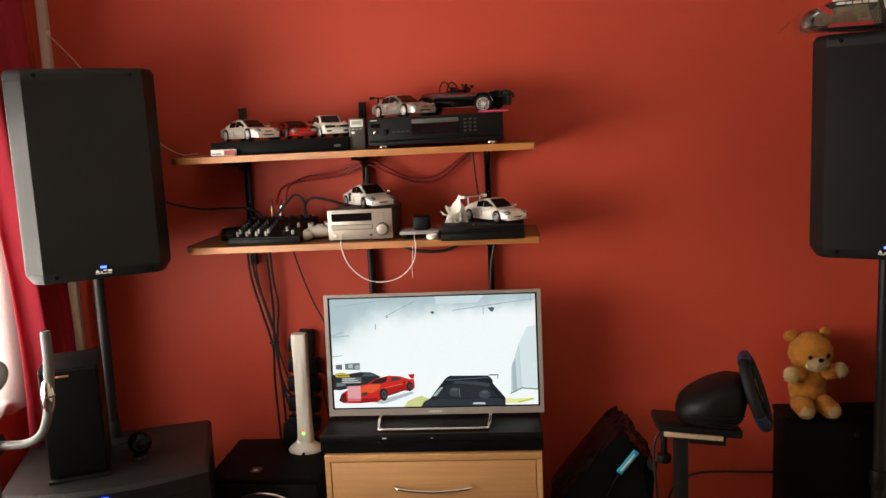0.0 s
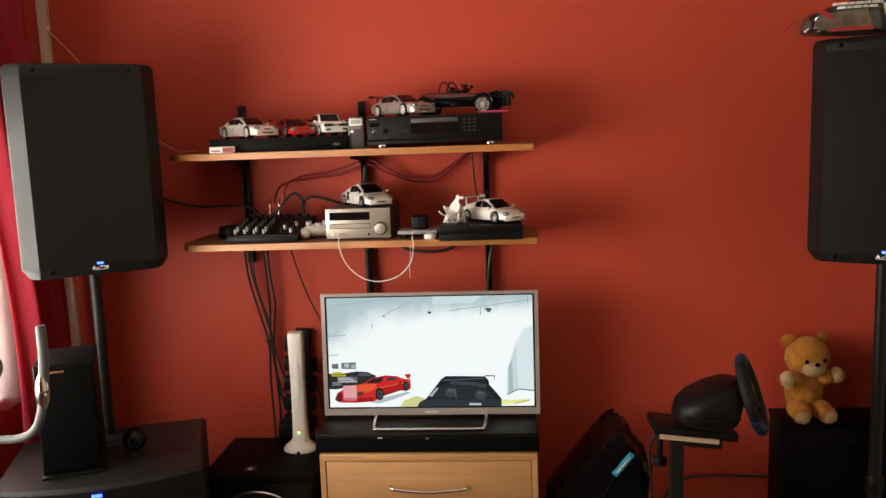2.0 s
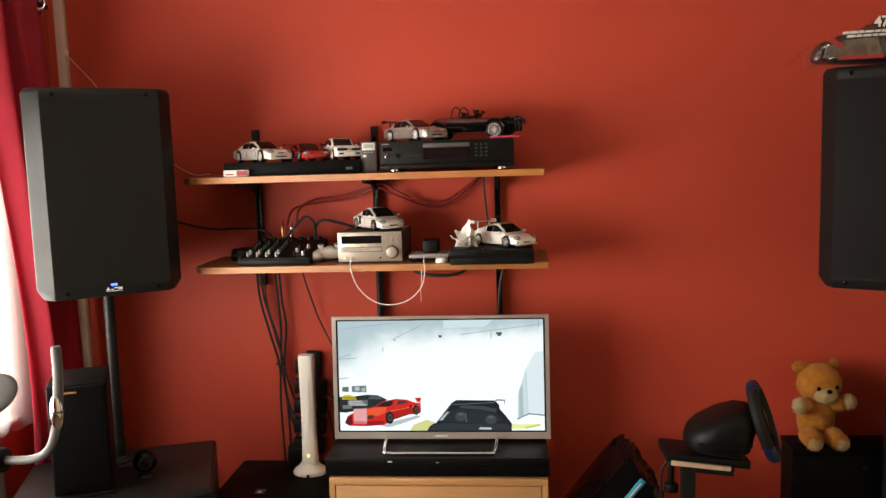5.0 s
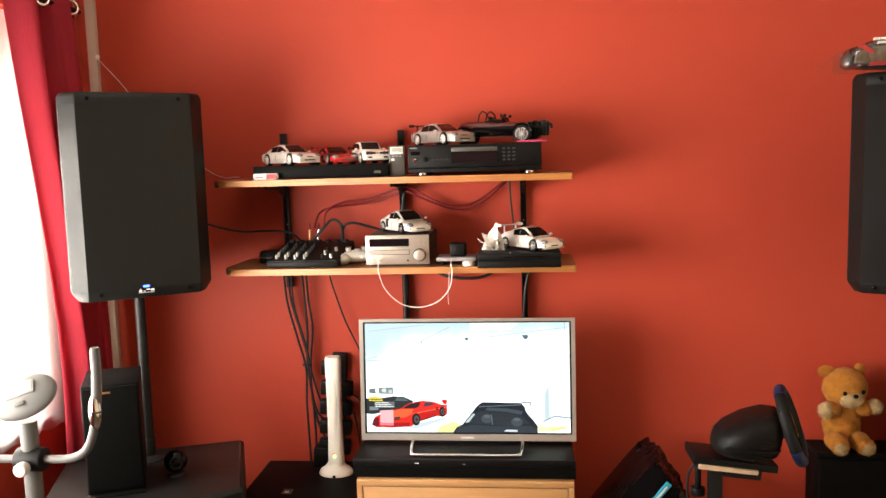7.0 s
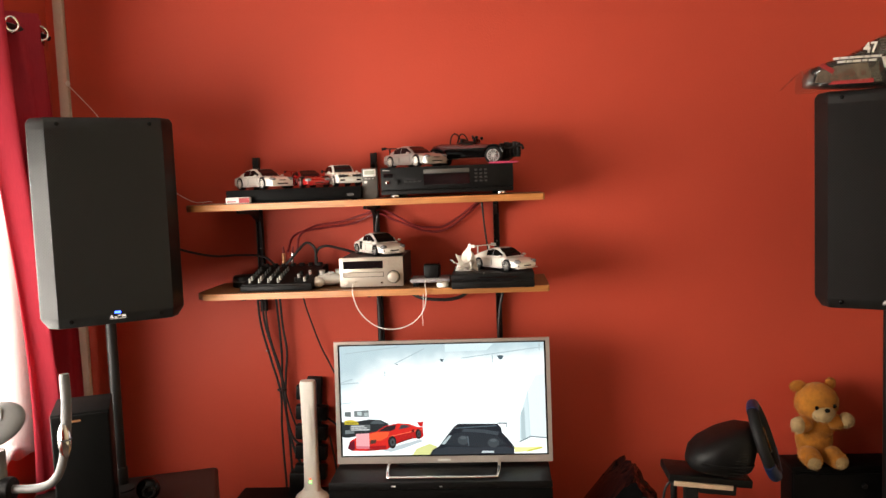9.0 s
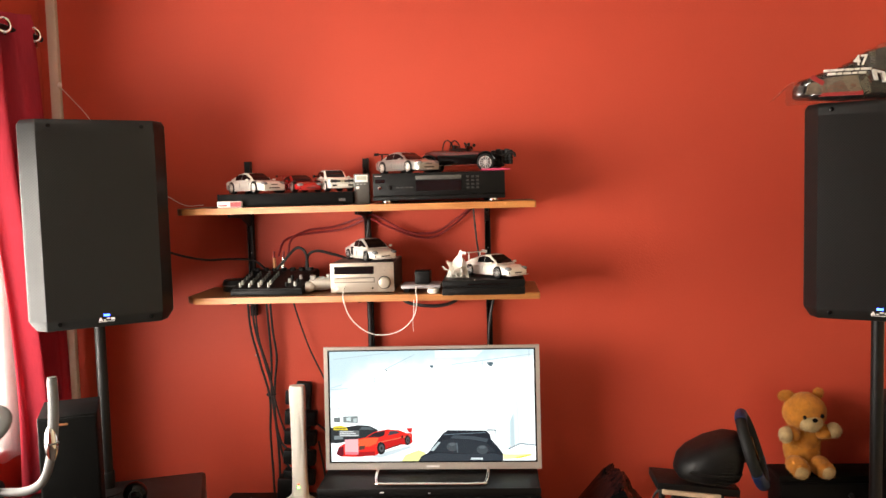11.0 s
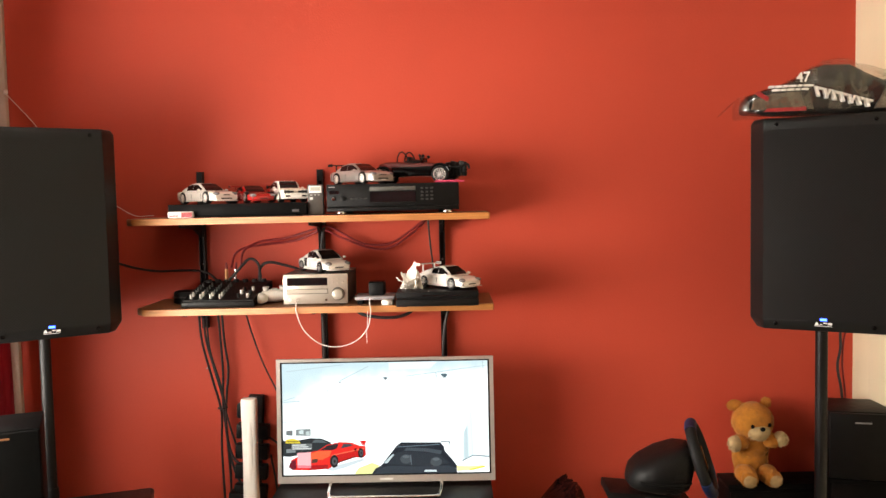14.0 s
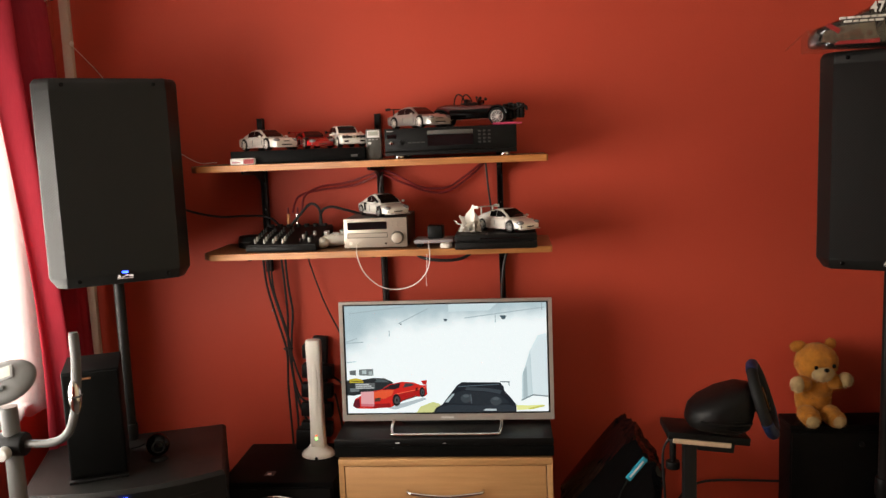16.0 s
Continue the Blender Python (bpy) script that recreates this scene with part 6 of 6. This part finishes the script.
# ---------------------------------------------------------------- truck body shell in a clear bag, on the loudspeaker
t = thing("truck_body_shell", (1.36, 2.47, 1.8445), -10, "dark model truck body shell in a clear plastic bag", "truck body")
t.scale = (1, 1, 1.12)
rows = []
for u, w, zb, zt in ((-0.245, 0.050, 0.016, 0.044), (-0.235, 0.072, 0.012, 0.058), (-0.19, 0.088, 0.009, 0.072), (-0.13, 0.094, 0.006, 0.086), (-0.10, 0.095, 0.005, 0.100), (-0.060, 0.086, 0.005, 0.124), (-0.02, 0.080, 0.005, 0.133), (0.045, 0.080, 0.005, 0.131), (0.09, 0.085, 0.005, 0.106), (0.13, 0.094, 0.006, 0.086), (0.18, 0.096, 0.008, 0.092), (0.24, 0.095, 0.008, 0.098), (0.30, 0.090, 0.010, 0.092)):
    rows.append([(u, w * math.copysign(abs(math.cos(a)) ** 0.5, math.cos(a)), (zb + zt) / 2 + (zt - zb) / 2 * math.copysign(abs(math.sin(a)) ** 0.6, math.sin(a))) for a in [k * math.tau / 32 for k in range(32)]])
part("shell", loft(rows), TRUCK_SHELL, t, angle=45)
part("side_window", prism([(-0.045, 0.086), (-0.032, 0.120), (0.035, 0.122), (0.060, 0.092), (0.055, 0.084)], -0.0875, -0.080, 0.001), BLACK_GLOSS, t, "glossy dark side window")
part("rear_print", prism([(0.10, 0.010), (0.125, 0.055), (0.17, 0.070), (0.285, 0.078), (0.29, 0.012)], -0.0985, -0.080, 0.002), BRONZE_PRINT, t, "grey-brown printed panel")
part("nose_print", prism([(-0.232, 0.018), (-0.225, 0.044), (-0.18, 0.055), (-0.10, 0.06), (-0.085, 0.012)], -0.097, -0.075, 0.002), BRONZE_PRINT, t, "grey-brown printed panel")
part("red_flash", prism([(-0.225, 0.058), (-0.215, 0.064), (-0.185, 0.046), (-0.19, 0.036)], -0.1005, -0.09), LABEL_RED, t, "red printed flash")
part("red_flash", prism([(-0.20, 0.010), (-0.19, 0.018), (-0.085, 0.020), (-0.085, 0.010)], -0.1005, -0.09), LABEL_RED, t, "red printed flash")
part("red_flash", prism([(0.16, 0.086), (0.185, 0.094), (0.28, 0.098), (0.28, 0.088)], -0.1005, -0.08), LABEL_RED, t, "red printed flash")
for i in range(7):
    x, dz, hgt = -0.058 + i * 0.0222, 0.0060 * i, 0.027 - 0.0010 * i
    top = 0.071 - dz
    part("maker_bar", prism([(x - 0.004, top), (x + 0.004, top - 0.001), (x + 0.011, top - hgt), (x + 0.004, top - hgt + 0.001)], -0.1015, -0.075), LABEL_WHITE, t, "white slanted print shape")
    if i % 3 != 1:
        part("maker_bar", prism([(x + 0.006, top - 0.002), (x + 0.018, top - 0.005), (x + 0.018, top - 0.010), (x + 0.008, top - 0.008)], -0.1015, -0.075), LABEL_WHITE, t, "white slanted print shape")
    else:
        part("maker_bar", prism([(x + 0.012, top - 0.003), (x + 0.019, top - 0.004), (x + 0.008, top - hgt), (x + 0.002, top - hgt)], -0.1018, -0.075), LABEL_WHITE, t, "white slanted print shape")
for z, x0, x1 in ((0.0735, -0.185, -0.065), (0.0645, -0.175, -0.075)):
    k = x0
    while k < x1:
        w = 0.012 + 0.007 * ((k * 1000) % 3 > 1)
        part("slogan_bar", box(k, min(k + w, x1), -0.1005, -0.08, z - 0.0025, z + 0.0025), LABEL_WHITE, t, "white printed bar")
        k += w + 0.004
lettering("47", 0.036, LABEL_WHITE, t, Matrix.Translation((-0.092, -0.0962, 0.0835)) @ Matrix.Rotation(radians(84), 4, "X"), "race_number", "white printed number")
for k in range(5):
    part("print_line", box(-0.064, -0.053, -0.0925, -0.07, 0.088 + k * 0.0065, 0.0905 + k * 0.0065), BRONZE_PRINT, t)
rows = []
for i in range(61):
    u = -0.262 + 0.587 * i / 60
    f = min(1.0, (u + 0.275) / 0.10)
    w = (0.055 + 0.055 * min(1, f)) * (1 + 0.05 * noise.noise((u * 20, 1, 0)))
    top = 0.050 + 0.055 * min(1, max(0, (u + 0.27) / 0.2)) + 0.042 * math.exp(-((u - 0.01) / 0.09) ** 2)
    rows.append([(u + 0.004 * noise.noise((u * 30, k, 2)), (w + 0.006 * noise.noise((u * 25, k * 0.9, 5))) * math.copysign(abs(math.cos(a)) ** 0.6, math.cos(a)), max(0.0008, 0.5 * top + 0.006 * noise.noise((u * 25, k * 0.8, 9)) + 0.5 * top * math.copysign(abs(math.sin(a)) ** 0.6, math.sin(a)))) for k, a in enumerate([k * math.tau / 28 for k in range(28)])])
for i, row in enumerate(rows):
    for k, (x, y, z) in enumerate(row):
        c = max(0.0, 0.22 - abs(noise.noise((x * 26 + z * 18, y * 22, z * 30 + 4)))) * 0.045
        row[k] = (x, y - math.copysign(c, y), max(0.0008, z - c))
part("clear_bag", loft(rows), FILM, t, "crinkled clear plastic bag", 60)
b = loft([[(-0.272 - 0.010 * i + 0.006 * noise.noise((j, i * 0.7, 0)), -0.055 + 0.012 * j, 0.045 - 0.009 * i + 0.006 * noise.noise((j * 0.9, i, 4))) for j in range(9)] for i in range(5)], caps=False, closed=False)
part("bag_flap", b, FILM, t, "folded bag end", 60)
